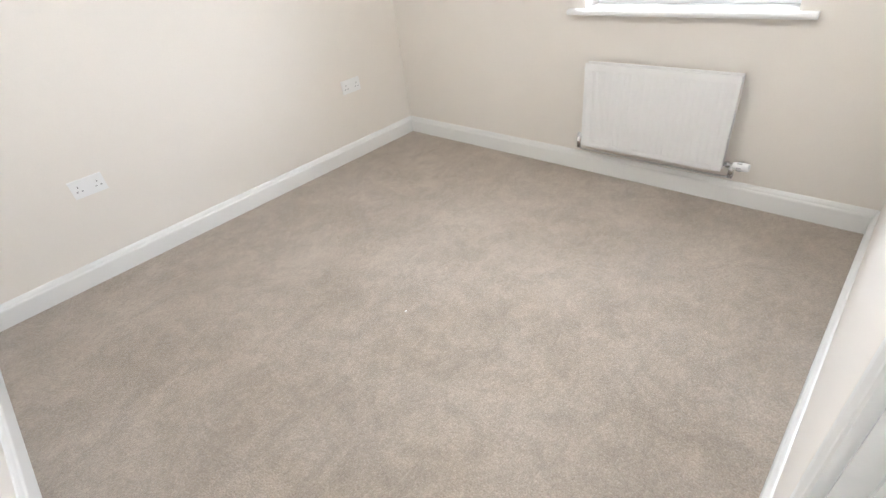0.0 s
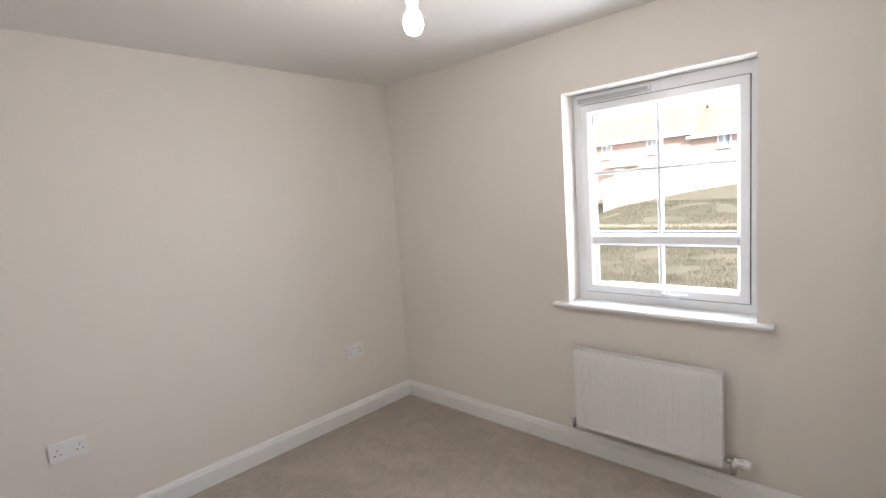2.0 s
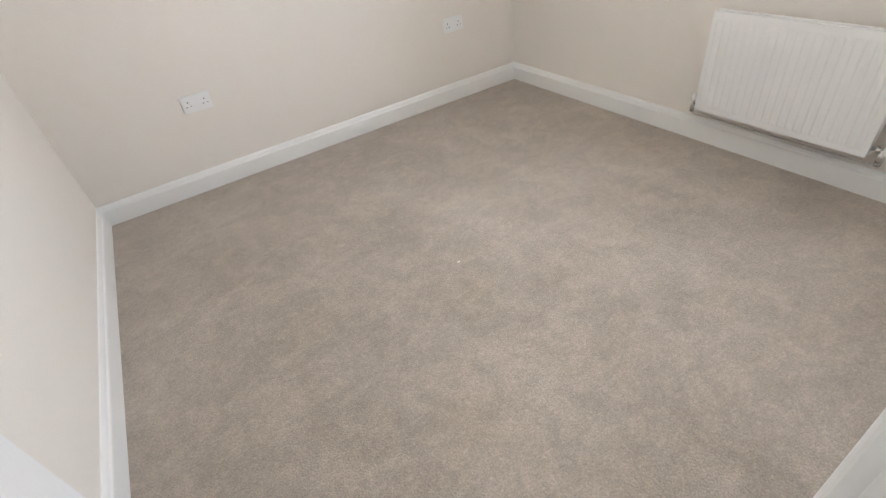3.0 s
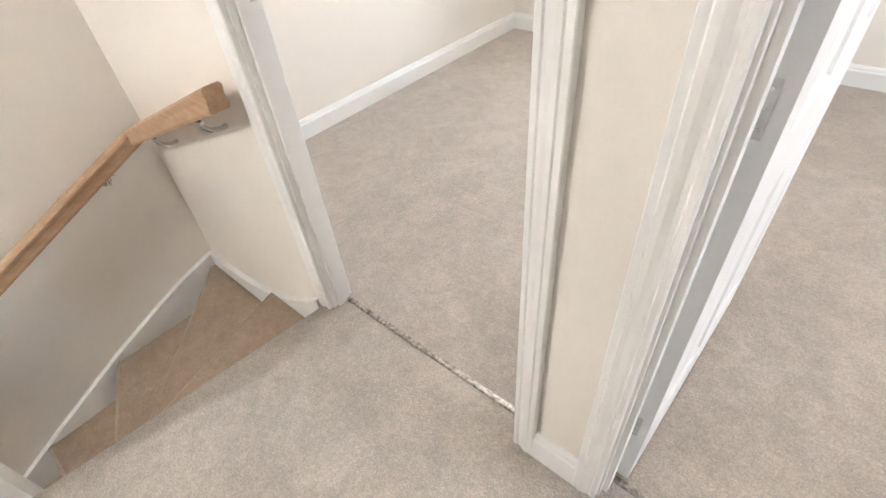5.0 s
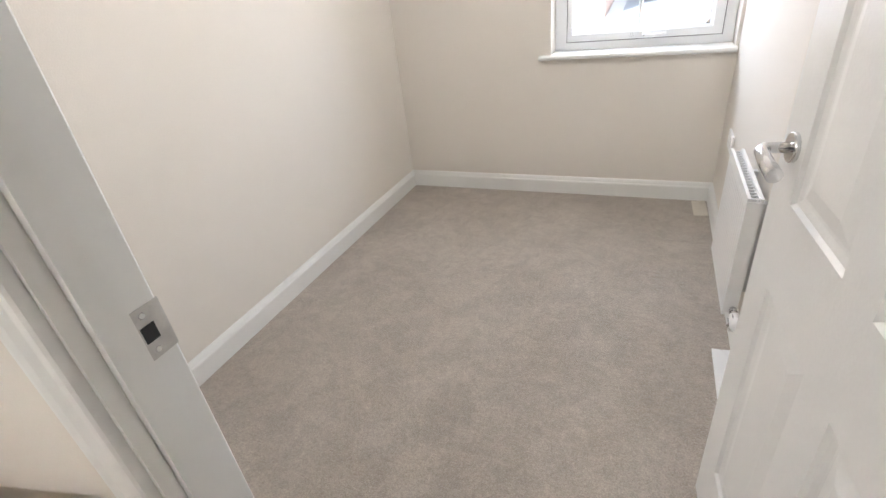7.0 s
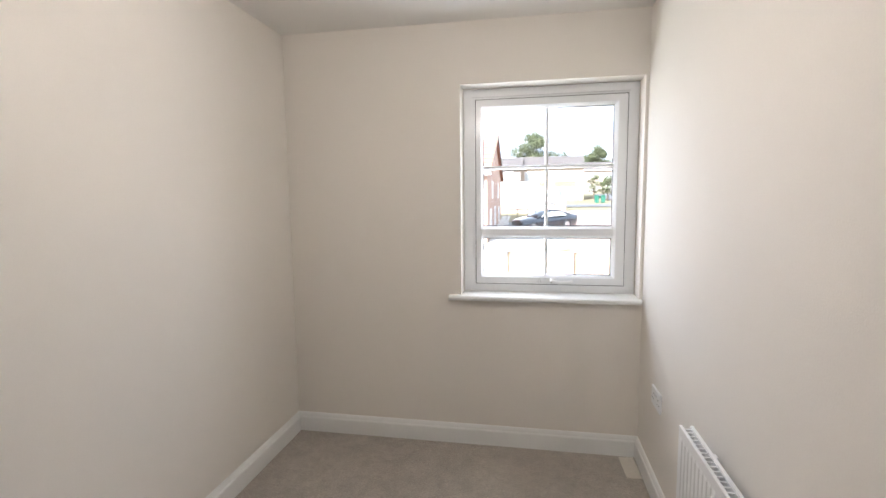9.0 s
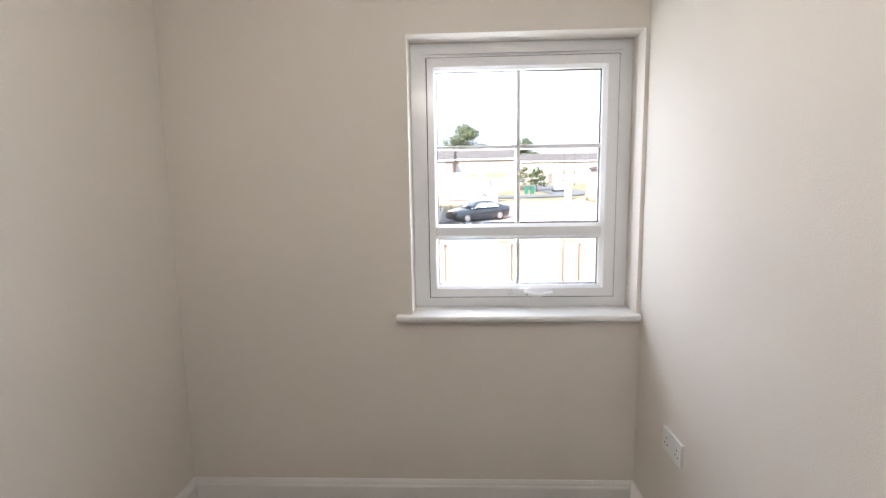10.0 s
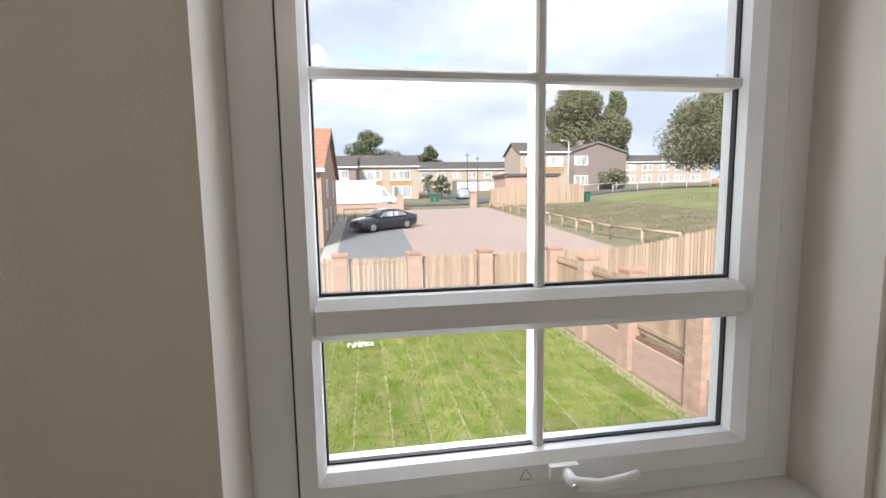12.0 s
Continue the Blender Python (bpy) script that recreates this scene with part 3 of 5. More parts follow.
    for a, b in ((-horn_l, 0.0012), (W - 0.0012, W + horn_r)):
        if b - a > 0.004:
            bm = bmesh.new()
            sweep(bm, [[Vector((x, min(y, -0.0005), z)) for y, z in prof] for x in (a, b)])
            bevel(bm, 0.004, 2, 1.2)
            part("sill_horn", bm, M_wood, t)
    return t


window("window_2", pose(W2A, YN, SILL), W2B - W2A, "white plastic window with six panes overlooking a garden", 0.068, 0.008, False, 0.012, 0.025, 0.060, 0.034)
window("window_1", SKEW @ pose(XE, W1B, SILL1, 0, 0, -90), W1B - W1A, "white plastic window with six panes facing a grassy bank", 0.083, 0.07, True)


# ---- stairs and landing ----
RISE = 0.195


def stairs():
    t = thing("staircase", pose(0, 0, LOW), "carpeted winding stairs turning down beside the landing", "stairs")
    dz = -LOW
    WX, WY = XL + 0.03, -0.04
    nos = {0: ((-0.045, WY), (-0.155, -0.96)), 1: ((-0.487, WY), (-0.212, -0.96)), 2: ((WX, -0.078), (-0.215, -0.985)), 3: ((WX, -0.68), (-0.215, -1.06))}
    for k in range(4, 13):
        y = -1.11 - 0.225 * (k - 4)
        nos[k] = ((WX, y), (-0.145, y))
    for k in range(1, 13):
        a, b = nos[k - 1], nos[k]
        pts = [b[0], b[1], a[1], a[0]]
        if k == 2:
            pts = [b[0], b[1], a[1], a[0], (WX, WY)]
        if k == 1:
            pts = [b[0], b[1], (-0.10, -0.96), (-0.03, WY)]
        bm = bmesh.new()
        z = -RISE * k + dz
        prism(bm, pts, z - 0.045, z)
        bmesh.ops.recalc_face_normals(bm, faces=bm.faces[:])
        ends = [Vector((*b[0], z)), Vector((*b[1], z)), Vector((*b[0], z - 0.045)), Vector((*b[1], z - 0.045))]
        es = [e for e in bm.edges if all(min((v.co - q).length for q in ends) < 1e-4 for v in e.verts) and abs(e.verts[0].co.z - e.verts[1].co.z) < 1e-4]
        bmesh.ops.bevel(bm, geom=es, offset=0.020, segments=4, profile=0.5, affect="EDGES")
        for f in bm.faces:
            f.smooth = f.calc_area() < 0.03
        # riser set back under the nosing
        q0, q1 = Vector(b[0]), Vector(b[1])
        mid = (Vector(a[0]) + Vector(a[1])) / 2
        d = (q1 - q0).normalized()
        nrm = Vector((-d.y, d.x))
        if nrm.dot(mid - q0) < 0:
            nrm = -nrm
        back = [q0 + nrm * 0.024, q1 + nrm * 0.024]
        prism(bm, [tuple(back[0]), tuple(back[1])] + pts[2:], max(z - 0.42, 0.0), z - 0.044)
        part("tread", bm, M_stair, t, "brown-beige carpeted tread")
    # wall strings
    prof = [(-0.032, -0.318), (-0.20, -0.365), (-0.42, -0.45), (-0.64, -0.545), (-0.95, -0.70), (-1.255, -0.86), (-1.7, -1.16), (-4.2, -3.25)]
    bm = bmesh.new()
    sweep(bm, [[Vector((XL, y, max(z + dz, 0.05))), Vector((XL + 0.028, y, max(z + dz, 0.05))), Vector((XL + 0.028, y, max(z + dz - 0.75, 0))), Vector((XL, y, max(z + dz - 0.75, 0)))] for y, z in prof])
    part("wall_string", bm, M_wood, t, "white painted wall string")
    prof2 = [(XL, -0.318), (-0.95, -0.315), (-0.80, -0.302), (-0.66, -0.280), (-0.52, -0.240), (-0.38, -0.178), (-0.24, -0.100), (-0.14, -0.035), (-0.069, 0.02)]
    bm = bmesh.new()
    sweep(bm, [[Vector((x, W0, z + dz)), Vector((x, W0 - 0.026, z + dz)), Vector((x, W0 - 0.026, z + dz - 0.6)), Vector((x, W0, z + dz - 0.6))] for x, z in prof2])
    part("wall_string", bm, M_wood, t, "white painted wall string sweeping up to the door")
    return t


M_stair = carpet("stair_carpet", (0.43, 0.335, 0.24), (0.37, 0.28, 0.19))
stairs()


def newel():
    t = thing("newel_post", pose(-0.20, -1.02, -0.4), "white square newel post at the top of the stairs", "newel post")
    bm = bmesh.new()
    box(bm, -0.045, -0.045, 0, 0.045, 0.045, 1.42)
    bevel(bm, 0.006, 2)
    part("post", bm, M_wood, t)
    bm = bmesh.new()
    sweep(bm, [[Vector((a * s, b * s, z)) for a, b in ((-1, -1), (1, -1), (1, 1), (-1, 1))] for s, z in ((0.047, 1.415), (0.056, 1.425), (0.056, 1.44), (0.03, 1.458))])
    part("cap", bm, M_wood, t)
    return t


newel()

RAIL = [(-0.026, -0.037), (0.026, -0.037), (0.029, -0.026), (0.0265, -0.012), (0.0255, 0.004), (0.028, 0.018), (0.028, 0.026), (0.020, 0.034), (-0.020, 0.034), (-0.028, 0.026), (-0.028, 0.018), (-0.0255, 0.004), (-0.0265, -0.012), (-0.029, -0.026)]


def handrail():
    """Oak wall rail: a long run down the stairs and a short return over the winders, mitred."""
    c = Vector((XL + 0.088, -0.088, 0.428))
    low = Vector((XL + 0.088, -2.9, -0.81))
    end = Vector((-0.075, -0.088, 0.828))
    t = thing("handrail", Matrix.Translation(c), "moulded oak handrail on chrome brackets following the winding stairs", "handrail")
    dn, up = (low - c), (end - c)
    bm = bmesh.new()
    sy = dn.z / dn.y
    r0 = [Vector((u, u, v + u * sy)) for u, v in RAIL]
    sweep(bm, [r0, [dn + Vector((u, 0, v)) for u, v in RAIL]])
    part("rail", bm, M_oak, t, "long oak rail")
    bm = bmesh.new()
    sx = up.z / up.x
    r1 = [Vector((-u, -u, v - u * sx)) for u, v in RAIL]
    sweep(bm, [r1, [up + Vector((0, -u, v)) for u, v in RAIL]])
    part("rail_return", bm, M_oak_x, t, "short oak return rail")

    def bracket(p, wall):
        bm = bmesh.new()
        p, wall = Vector(p), Vector(wall)
        w0 = p + wall * 0.086 - Vector((0, 0, 0.085))
        cyl(bm, w0, w0 - wall * 0.007, 0.025, 0.023, 20)
        tube(bm, [w0, w0 - wall * 0.03 - Vector((0, 0, 0.004)), w0 - wall * 0.062 + Vector((0, 0, 0.006)), p + wall * 0.006 - Vector((0, 0, 0.06)), p - Vector((0, 0, 0.036))], [0.008] * 5, 10)
        side = Vector((wall.y, wall.x, 0))
        a = p - Vector((0, 0, 0.0355))
        cyl(bm, a - side * 0.03 - Vector((0, 0, 0.003)), a + side * 0.03 - Vector((0, 0, 0.003)), 0.006, n=8)
        part("bracket", bm, M_chrome, t, "curved chrome wall bracket")
    for f in (0.27, 0.80):
        bracket(up * f, (0, 1, 0))
    for f in (0.06, 0.34, 0.66, 0.95):
        bracket(dn * f, (-1, 0, 0))
    return t


handrail()


# ---- bedroom fittings ----
def socket_plate(m, label):
    """Double wall socket. Local x across, y out of the wall, z up."""
    t = thing("wall_socket", m, label, "socket", "double sockets")
    bm = bmesh.new()
    box(bm, -0.073, 0, -0.043, 0.073, 0.009, 0.043)
    bevel(bm, 0.003, 2)
    part("plate", bm, M_plastic, t)
    for s in (-1, 1):
        bm = bmesh.new()
        box(bm, s * 0.014 - 0.006, 0.0085, 0.012, s * 0.014 + 0.006, 0.0125, 0.030)
        bevel(bm, 0.0015, 1)
        part("switch", bm, M_plastic, t, "white rocker switch")
        for dx, dz, w, h in ((0, 0.010, 0.0035, 0.0085), (-0.011, -0.012, 0.007, 0.004), (0.011, -0.012, 0.007, 0.004)):
            bm = bmesh.new()
            x = s * 0.042 + dx
            box(bm, x - w / 2, 0.0084, dz - h / 2, x + w / 2, 0.0094, dz + h / 2)
            part("pin_hole", bm, M_dark, t, "dark pin slot")
    return t


socket_plate(pose(1.645, YB, 0.480, 0, 0, 180), "white double wall socket above the skirting")
socket_plate(pose(3.265, YB, 0.488, 0, 0, 180), "white double wall socket near the room corner")
socket_plate(pose(PL, 2.49, 0.487, 0, 0, 90), "white double wall socket beside the small window")


def radiator(m, W, label, trv_right):
    """Double panel convector radiator. Local x across, y out from the wall, z from the floor."""
    t = thing("radiator", m, label, "radiator", "panel radiators")
    z0, z1 = 0.203, 0.653
    H = z1 - z0
    for name, y0, face in (("front_panel", 0.087, 1), ("rear_panel", 0.052, 0)):
        bm = bmesh.new()
        n = int(W / 0.0333)
        step = (W - 0.03) / n
        rows = [(z0, 0), (z0 + 0.022, 0), (z0 + 0.032, 1), (z1 - 0.040, 1), (z1 - 0.030, 0), (z1, 0)]
        cols = [0.0, 0.012]
        ks = [0, 0]
        for i in range(n):
            x = 0.015 + i * step
            cols += [x + step * 0.10, x + step * 0.28, x + step * 0.72, x + step * 0.90]
            ks += [0, 1, 1, 0]
        cols += [W - 0.012, W]
        ks += [0, 0]
        grid = [[bm.verts.new((x, y0 + 0.0022 * (k * rk), z)) for x, k in zip(cols, ks)] for z, rk in rows]
        for a, b in zip(grid, grid[1:]):
            for i in range(len(cols) - 1):
                f = bm.faces.new((a[i], a[i + 1], b[i + 1], b[i]))
        ret = bmesh.ops.extrude_face_region(bm, geom=bm.faces[:])
        for v in [g for g in ret["geom"] if isinstance(g, bmesh.types.BMVert)]:
            v.co.y = y0 - 0.010
        part(name, bm, M_enamel, t)
    bm = bmesh.new()
    nf = int(W / 0.025)
    for i in range(nf):
        x = 0.02 + (W - 0.04) * i / (nf - 1)
        box(bm, x - 0.0005, 0.0525, z0 + 0.03, x + 0.0005, 0.076, z1 - 0.02)
    part("convector_fins", bm, M_enamel, t)
    for x0, x1 in ((-0.001, 0.001), (W - 0.001, W + 0.001)):
        bm = bmesh.new()
        box(bm, x0 - 0.0008, 0.044, z0 + 0.012, x1 + 0.0008, 0.086, z1 - 0.012)
        bevel(bm, 0.0008, 1)
        part("side_cover", bm, M_enamel, t, "white side cover")
    bm = bmesh.new()
    box(bm, 0.004, 0.0525, z1 - 0.012, W - 0.004, 0.055, z1 - 0.002)
    box(bm, 0.004, 0.078, z1 - 0.012, W - 0.004, 0.0865, z1 - 0.0005)
    for i in range(nf):
        x = 0.015 + (W - 0.03) * i / (nf - 1)
        box(bm, x - 0.003, 0.055, z1 - 0.009, x + 0.003, 0.078, z1 - 0.006)
    part("top_grille", bm, M_enamel, t, "slotted white top grille")
    xv, s = (W, 1) if trv_right else (0, -1)
    bm = bmesh.new()
    cyl(bm, (xv, 0.055, z0 + 0.030), (xv + s * 0.035, 0.055, z0 + 0.030), 0.010, n=14)
    cyl(bm, (xv + s * 0.012, 0.055, z0 + 0.030), (xv + s * 0.024, 0.055, z0 + 0.030), 0.0145, n=6)
    cyl(bm, (xv + s * 0.040, 0.055, z0 - 0.030), (xv + s * 0.040, 0.055, z0 + 0.036), 0.0125, n=14)
    cyl(bm, (xv + s * 0.030, 0.055, z0 - 0.022), (xv + s * 0.050, 0.055, z0 - 0.022), 0.015, n=6)
    v = part("valve_body", bm, M_chrome, t, "chrome valve body")
    bm = bmesh.new()
    lathe(bm, [(0.013, 0), (0.017, 0.004), (0.0175, 0.022), (0.020, 0.026), (0.021, 0.05), (0.0195, 0.066), (0.016, 0.072), (0.006, 0.073)], pose(xv + s * 0.040, 0.055, z0 + 0.030, 0, s * 90, 0), 20)
    head = part("thermostat_head", bm, M_plastic, v, "white thermostatic head")
    for k in range(6):
        bm = bmesh.new()
        a = k * math.pi / 3
        dy, dz = 0.0208 * math.cos(a), 0.0208 * math.sin(a)
        box(bm, xv + s * 0.072 - 0.009, 0.055 + dy - 0.0016, z0 + 0.030 + dz - 0.0016, xv + s * 0.072 + 0.022 * 0.5, 0.055 + dy + 0.0016, z0 + 0.030 + dz + 0.0016)
        part("grip_slot", bm, M_grey, v)
    xo, s2 = (0, -1) if trv_right else (W, 1)
    bm = bmesh.new()
    cyl(bm, (xo, 0.055, z0 + 0.022), (xo + s2 * 0.028, 0.055, z0 + 0.022), 0.009, n=14)
    cyl(bm, (xo + s2 * 0.030, 0.055, z0 - 0.028), (xo + s2 * 0.030, 0.055, z0 + 0.032), 0.011, n=14)
    cyl(bm, (xo + s2 * 0.010, 0.055, z0 + 0.022), (xo + s2 * 0.020, 0.055, z0 + 0.022), 0.0135, n=6)
    ls = part("lockshield_valve", bm, M_chrome, t, "chrome lockshield valve")
    bm = bmesh.new()
    lathe(bm, [(0.010, 0), (0.0105, 0.014), (0.008, 0.026), (0.004, 0.030)], pose(xo + s2 * 0.030, 0.055, z0 + 0.032), 16)
    part("cap", bm, M_plastic, ls, "white plastic cap")
    bm = bmesh.new()
    tube(bm, [(xo + s2 * 0.030, 0.055, z0 - 0.026), (xo + s2 * 0.016, 0.050, z0 - 0.038), (xo - s2 * 0.03, 0.045, z0 - 0.041), (W / 2, 0.045, z0 - 0.044), (xv - s * 0.03, 0.045, z0 - 0.041), (xv + s * 0.02, 0.050, z0 - 0.036), (xv + s * 0.040, 0.055, z0 - 0.028)], 0.005, 10)
    part("pipe", bm, M_steel, t, "thin steel supply pipe")
    bm = bmesh.new()
    lathe(bm, [(0.011, 0), (0.011, 0.008), (0.007, 0.010), (0.006, 0.018)], pose(W + 0.001, 0.055, z1 - 0.035, 0, 90, 0), 14)
    part("bleed_valve", bm, M_plastic, t, "white bleed plug")
    for x in (W * 0.2, W * 0.8):
        bm = bmesh.new()
        box(bm, x - 0.012, 0.0, z0 + 0.05, x + 0.012, 0.043, z1 - 0.05)
        part("wall_bracket", bm, M_enamel, t)
    return t


radiator(SKEW @ pose(XE, 0.677, -0.012, 0, 0, 90), 0.725, "white double-panel radiator under the bedroom window", False)
radiator(pose(PL, 1.405, 0, 0, 0, 90), 0.48, "white double-panel radiator behind the open door", False)


def pendant(x, y, zb, label, bulb=None):
    """Bare lit bulb on a flex with a ceiling rose."""
    t = thing("pendant_light", pose(x, y, CEIL), label, "ceiling light", "pendant bulbs")
    d = zb - CEIL
    bm = bmesh.new()
    lathe(bm, [(0.038, 0), (0.038, -0.008), (0.03, -0.018), (0.012, -0.026), (0.005, -0.034)])
    part("ceiling_rose", bm, M_plastic, t, "white ceiling rose")
    bm = bmesh.new()
    tube(bm, [(0, 0, -0.03), (0.001, 0, d / 2), (0, 0, d + 0.115)], 0.0032, 8)
    part("flex", bm, M_plastic, t, "thin white flex")
    bm = bmesh.new()
    lathe(bm, [(0.007, d + 0.118), (0.013, d + 0.108), (0.015, d + 0.085), (0.020, d + 0.080), (0.020, d + 0.062), (0.0165, d + 0.058), (0.0165, d + 0.040)])
    part("lamp_holder", bm, M_plastic, t, "white bayonet lamp holder")
    bm = bmesh.new()
    lathe(bm, [(0.013, d + 0.048), (0.016, d + 0.040), (0.0235, d + 0.028), (0.0285, d + 0.012), (0.030, d - 0.002), (0.028, d - 0.016), (0.021, d - 0.027), (0.011, d - 0.033), (0.002, d - 0.0345)])
    part("bulb", bm, bulb or M_bulb, t, "lit warm white bulb")
    return t


pendant(2.471, 1.209, 2.067, "bare lit bulb hanging in the larger bedroom")
pendant(-0.12, 1.45, 2.07, "bare lit bulb hanging in the small bedroom")
# out of view: bulb added and placed to light the stairs and landing
pendant(-0.42, -2.05, 2.09, "unseen lit bulb added over the stairs to light the landing", M_bulb_strong)

bm = bmesh.new()
box(bm, 0, 0, 0, 0.075, 0.20, 0.003)
bevel(bm, 0.0012, 1)
bmesh.ops.subdivide_edges(bm, edges=[e for e in bm.edges if e.calc_length() > 0.06], cuts=3)
for v in bm.verts:
    v.co.z += 0.006 * max(0, v.co.x / 0.075 - 0.4)
ob = part("card_scrap", bm, M_card)
ob.matrix_basis = pose(PL - 0.096, YN - 0.232, 0.0005, 0, 0, 2)
tagged(ob, "small off-white card scrap lying in the carpet corner", "card")
bm = bmesh.new()
box(bm, 0, 0, 0, 0.062, 0.26, 0.004)
bevel(bm, 0.0015, 1)
bmesh.ops.subdivide_edges(bm, edges=[e for e in bm.edges if e.calc_length() > 0.05], cuts=3)
for v in bm.verts:
    v.co.z += 0.010 * max(0, v.co.x / 0.062 - 0.5)
ob = part("card_strip", bm, M_plastic)
ob.matrix_basis = pose(0.775, 1.19, 0.0005, 0, 0, 0)
tagged(ob, "white card strip lying on carpet under the radiator", "card")
bm = bmesh.new()
bmesh.ops.create_icosphere(bm, subdivisions=1, radius=0.006)
for v in bm.verts:
    v.co = Vector((v.co.x * 1.3, v.co.y * 0.7, v.co.z * 0.6 + 0.003))
ob = part("lint_fleck", bm, M_plastic)
ob.matrix_basis = pose(2.27, 1.385, 0)
tagged(ob, "tiny white lint fleck lying on the carpet", "lint")


# ---- outdoors ----
M_grass = mat("rough_grass", (0.155, 0.15, 0.082), rough=0.95, var=(0.24, 0.20, 0.135), scale=0.9, bump=0.03, bscale=14, fine=0.35, spec=0.1)
M_lawn = mat("lawn_turf", (0.13, 0.19, 0.035), rough=0.95, var=(0.20, 0.22, 0.055), scale=0.8, bump=0.02, bscale=30, fine=0.3, spec=0.1)
M_turf = mat("turf_roll", (0.14, 0.20, 0.028), rough=0.95, var=(0.27, 0.265, 0.10), scale=2.4, bump=0.02, bscale=34, fine=0.34, spec=0.1, rand=0.16, stretch=(1.2, 0.8, 1))
M_soil = mat("dry_soil", (0.44, 0.38, 0.25), rough=0.95, var=(0.34, 0.30, 0.18), scale=3, bump=0.01, bscale=30, fine=0.2)
M_red = mat("red_tarmac", (0.36, 0.27, 0.225), rough=0.9, var=(0.33, 0.245, 0.205), scale=0.5, bump=0.002, bscale=80, fine=0.12)
M_block = mat("grey_block_paving", (0.20, 0.205, 0.205), rough=0.9, var=(0.16, 0.165, 0.165), scale=3, bump=0.004, bscale=12, fine=0.12)
M_road = mat("asphalt", (0.11, 0.11, 0.11), rough=0.9, var=(0.09, 0.09, 0.09), scale=0.6, fine=0.12)
M_slab = mat("concrete_path", (0.42, 0.40, 0.36), rough=0.9, var=(0.36, 0.34, 0.31), scale=1.2, fine=0.1)
M_fence = mat("pale_fence_timber", (0.44, 0.32, 0.225), rough=0.8, var=(0.35, 0.25, 0.17), scale=5, bump=0.0008, bscale=90, fine=0.12, stretch=(5, 5, 0.8), rand=0.2)
M_orange = brickwork("orange_brick", (0.46, 0.31, 0.235), (0.39, 0.25, 0.185), (0.42, 0.36, 0.31))
M_buff = brickwork("buff_brick", (0.45, 0.36, 0.28), (0.37, 0.29, 0.22), (0.42, 0.37, 0.32))
M_brown = brickwork("brown_brick", (0.24, 0.19, 0.165), (0.19, 0.15, 0.13), (0.27, 0.24, 0.21))
M_pier = mat("garden_brick", (0.48, 0.33, 0.25), rough=0.85, var=(0.42, 0.28, 0.205), scale=5, bump=0.002, bscale=50, fine=0.12, rand=0.14)
M_cap = mat("red_cap_brick", (0.46, 0.275, 0.195), rough=0.85, var=(0.40, 0.23, 0.16), scale=6, fine=0.1, rand=0.1)
M_mortar = mat("mortar", (0.40, 0.30, 0.23), rough=0.95, var=(0.38, 0.30, 0.23), scale=4, fine=0.1)
M_tile = mat("grey_roof_tile", (0.11, 0.095, 0.085), rough=0.85, var=(0.085, 0.075, 0.07), scale=0.8, fine=0.15)
M_pantile = mat("orange_pantile", (0.42, 0.19, 0.115), rough=0.8, var=(0.35, 0.15, 0.09), scale=1.5, fine=0.12)
M_clad = mat("tan_cladding", (0.40, 0.25, 0.12), rough=0.7, var=(0.34, 0.21, 0.10), scale=1)
M_white = mat("white_paint", (0.78, 0.78, 0.77), rough=0.5, var=(0.72, 0.72, 0.71), scale=2)
M_pane = mat("curtained_pane", (0.10, 0.11, 0.12), rough=0.08, spec=0.8, var=(0.62, 0.62, 0.58), scale=0.9, stretch=(2, 2, 0.25))
M_bark = mat("bark", (0.12, 0.09, 0.065), rough=0.95, var=(0.08, 0.06, 0.045), scale=3, bump=0.01, bscale=20)
M_leaf = mat("leaf_green", (0.12, 0.145, 0.075), rough=0.8, var=(0.18, 0.195, 0.105), scale=1.2, spec=0.2)
M_leaf2 = mat("leaf_olive", (0.21, 0.22, 0.13), rough=0.8, var=(0.29, 0.275, 0.165), scale=1.0, spec=0.2)
for leaf in (M_leaf, M_leaf2):
    n, l = leaf.node_tree.nodes, leaf.node_tree.links
    tl = n.new("ShaderNodeBsdfTranslucent")
    l.new(n["Principled BSDF"].inputs["Base Color"].links[0].from_socket, tl.inputs["Color"])
    mx = n.new("ShaderNodeMixShader")
    mx.inputs[0].default_value = 0.45
    l.new(n["Principled BSDF"].outputs[0], mx.inputs[1])
    l.new(tl.outputs[0], mx.inputs[2])
    l.new(mx.outputs[0], n["Material Output"].inputs["Surface"])
M_car = mat("dark_blue_car_paint", (0.012, 0.018, 0.026), rough=0.25, metal=0.3, coat=1.0, var=(0.016, 0.022, 0.03), scale=2)
M_tyre = mat("tyre_rubber", (0.02, 0.02, 0.02), rough=0.85, var=(0.03, 0.03, 0.03), scale=20)
M_alloy = mat("alloy_wheel", (0.5, 0.5, 0.5), rough=0.3, metal=0.9, var=(0.4, 0.4, 0.4), scale=10)
M_van = mat("white_van_paint", (0.80, 0.80, 0.80), rough=0.3, coat=0.5, var=(0.77, 0.77, 0.77), scale=2)
M_silver = mat("silver_car_paint", (0.45, 0.46, 0.47), rough=0.3, metal=0.5, coat=0.8, var=(0.42, 0.43, 0.44), scale=2)
M_black = mat("black_metal", (0.02, 0.02, 0.02), rough=0.5, var=(0.03, 0.03, 0.03), scale=9)
M_galv = mat("galvanised_rail", (0.55, 0.54, 0.5), rough=0.5, var=(0.48, 0.47, 0.44), scale=3)
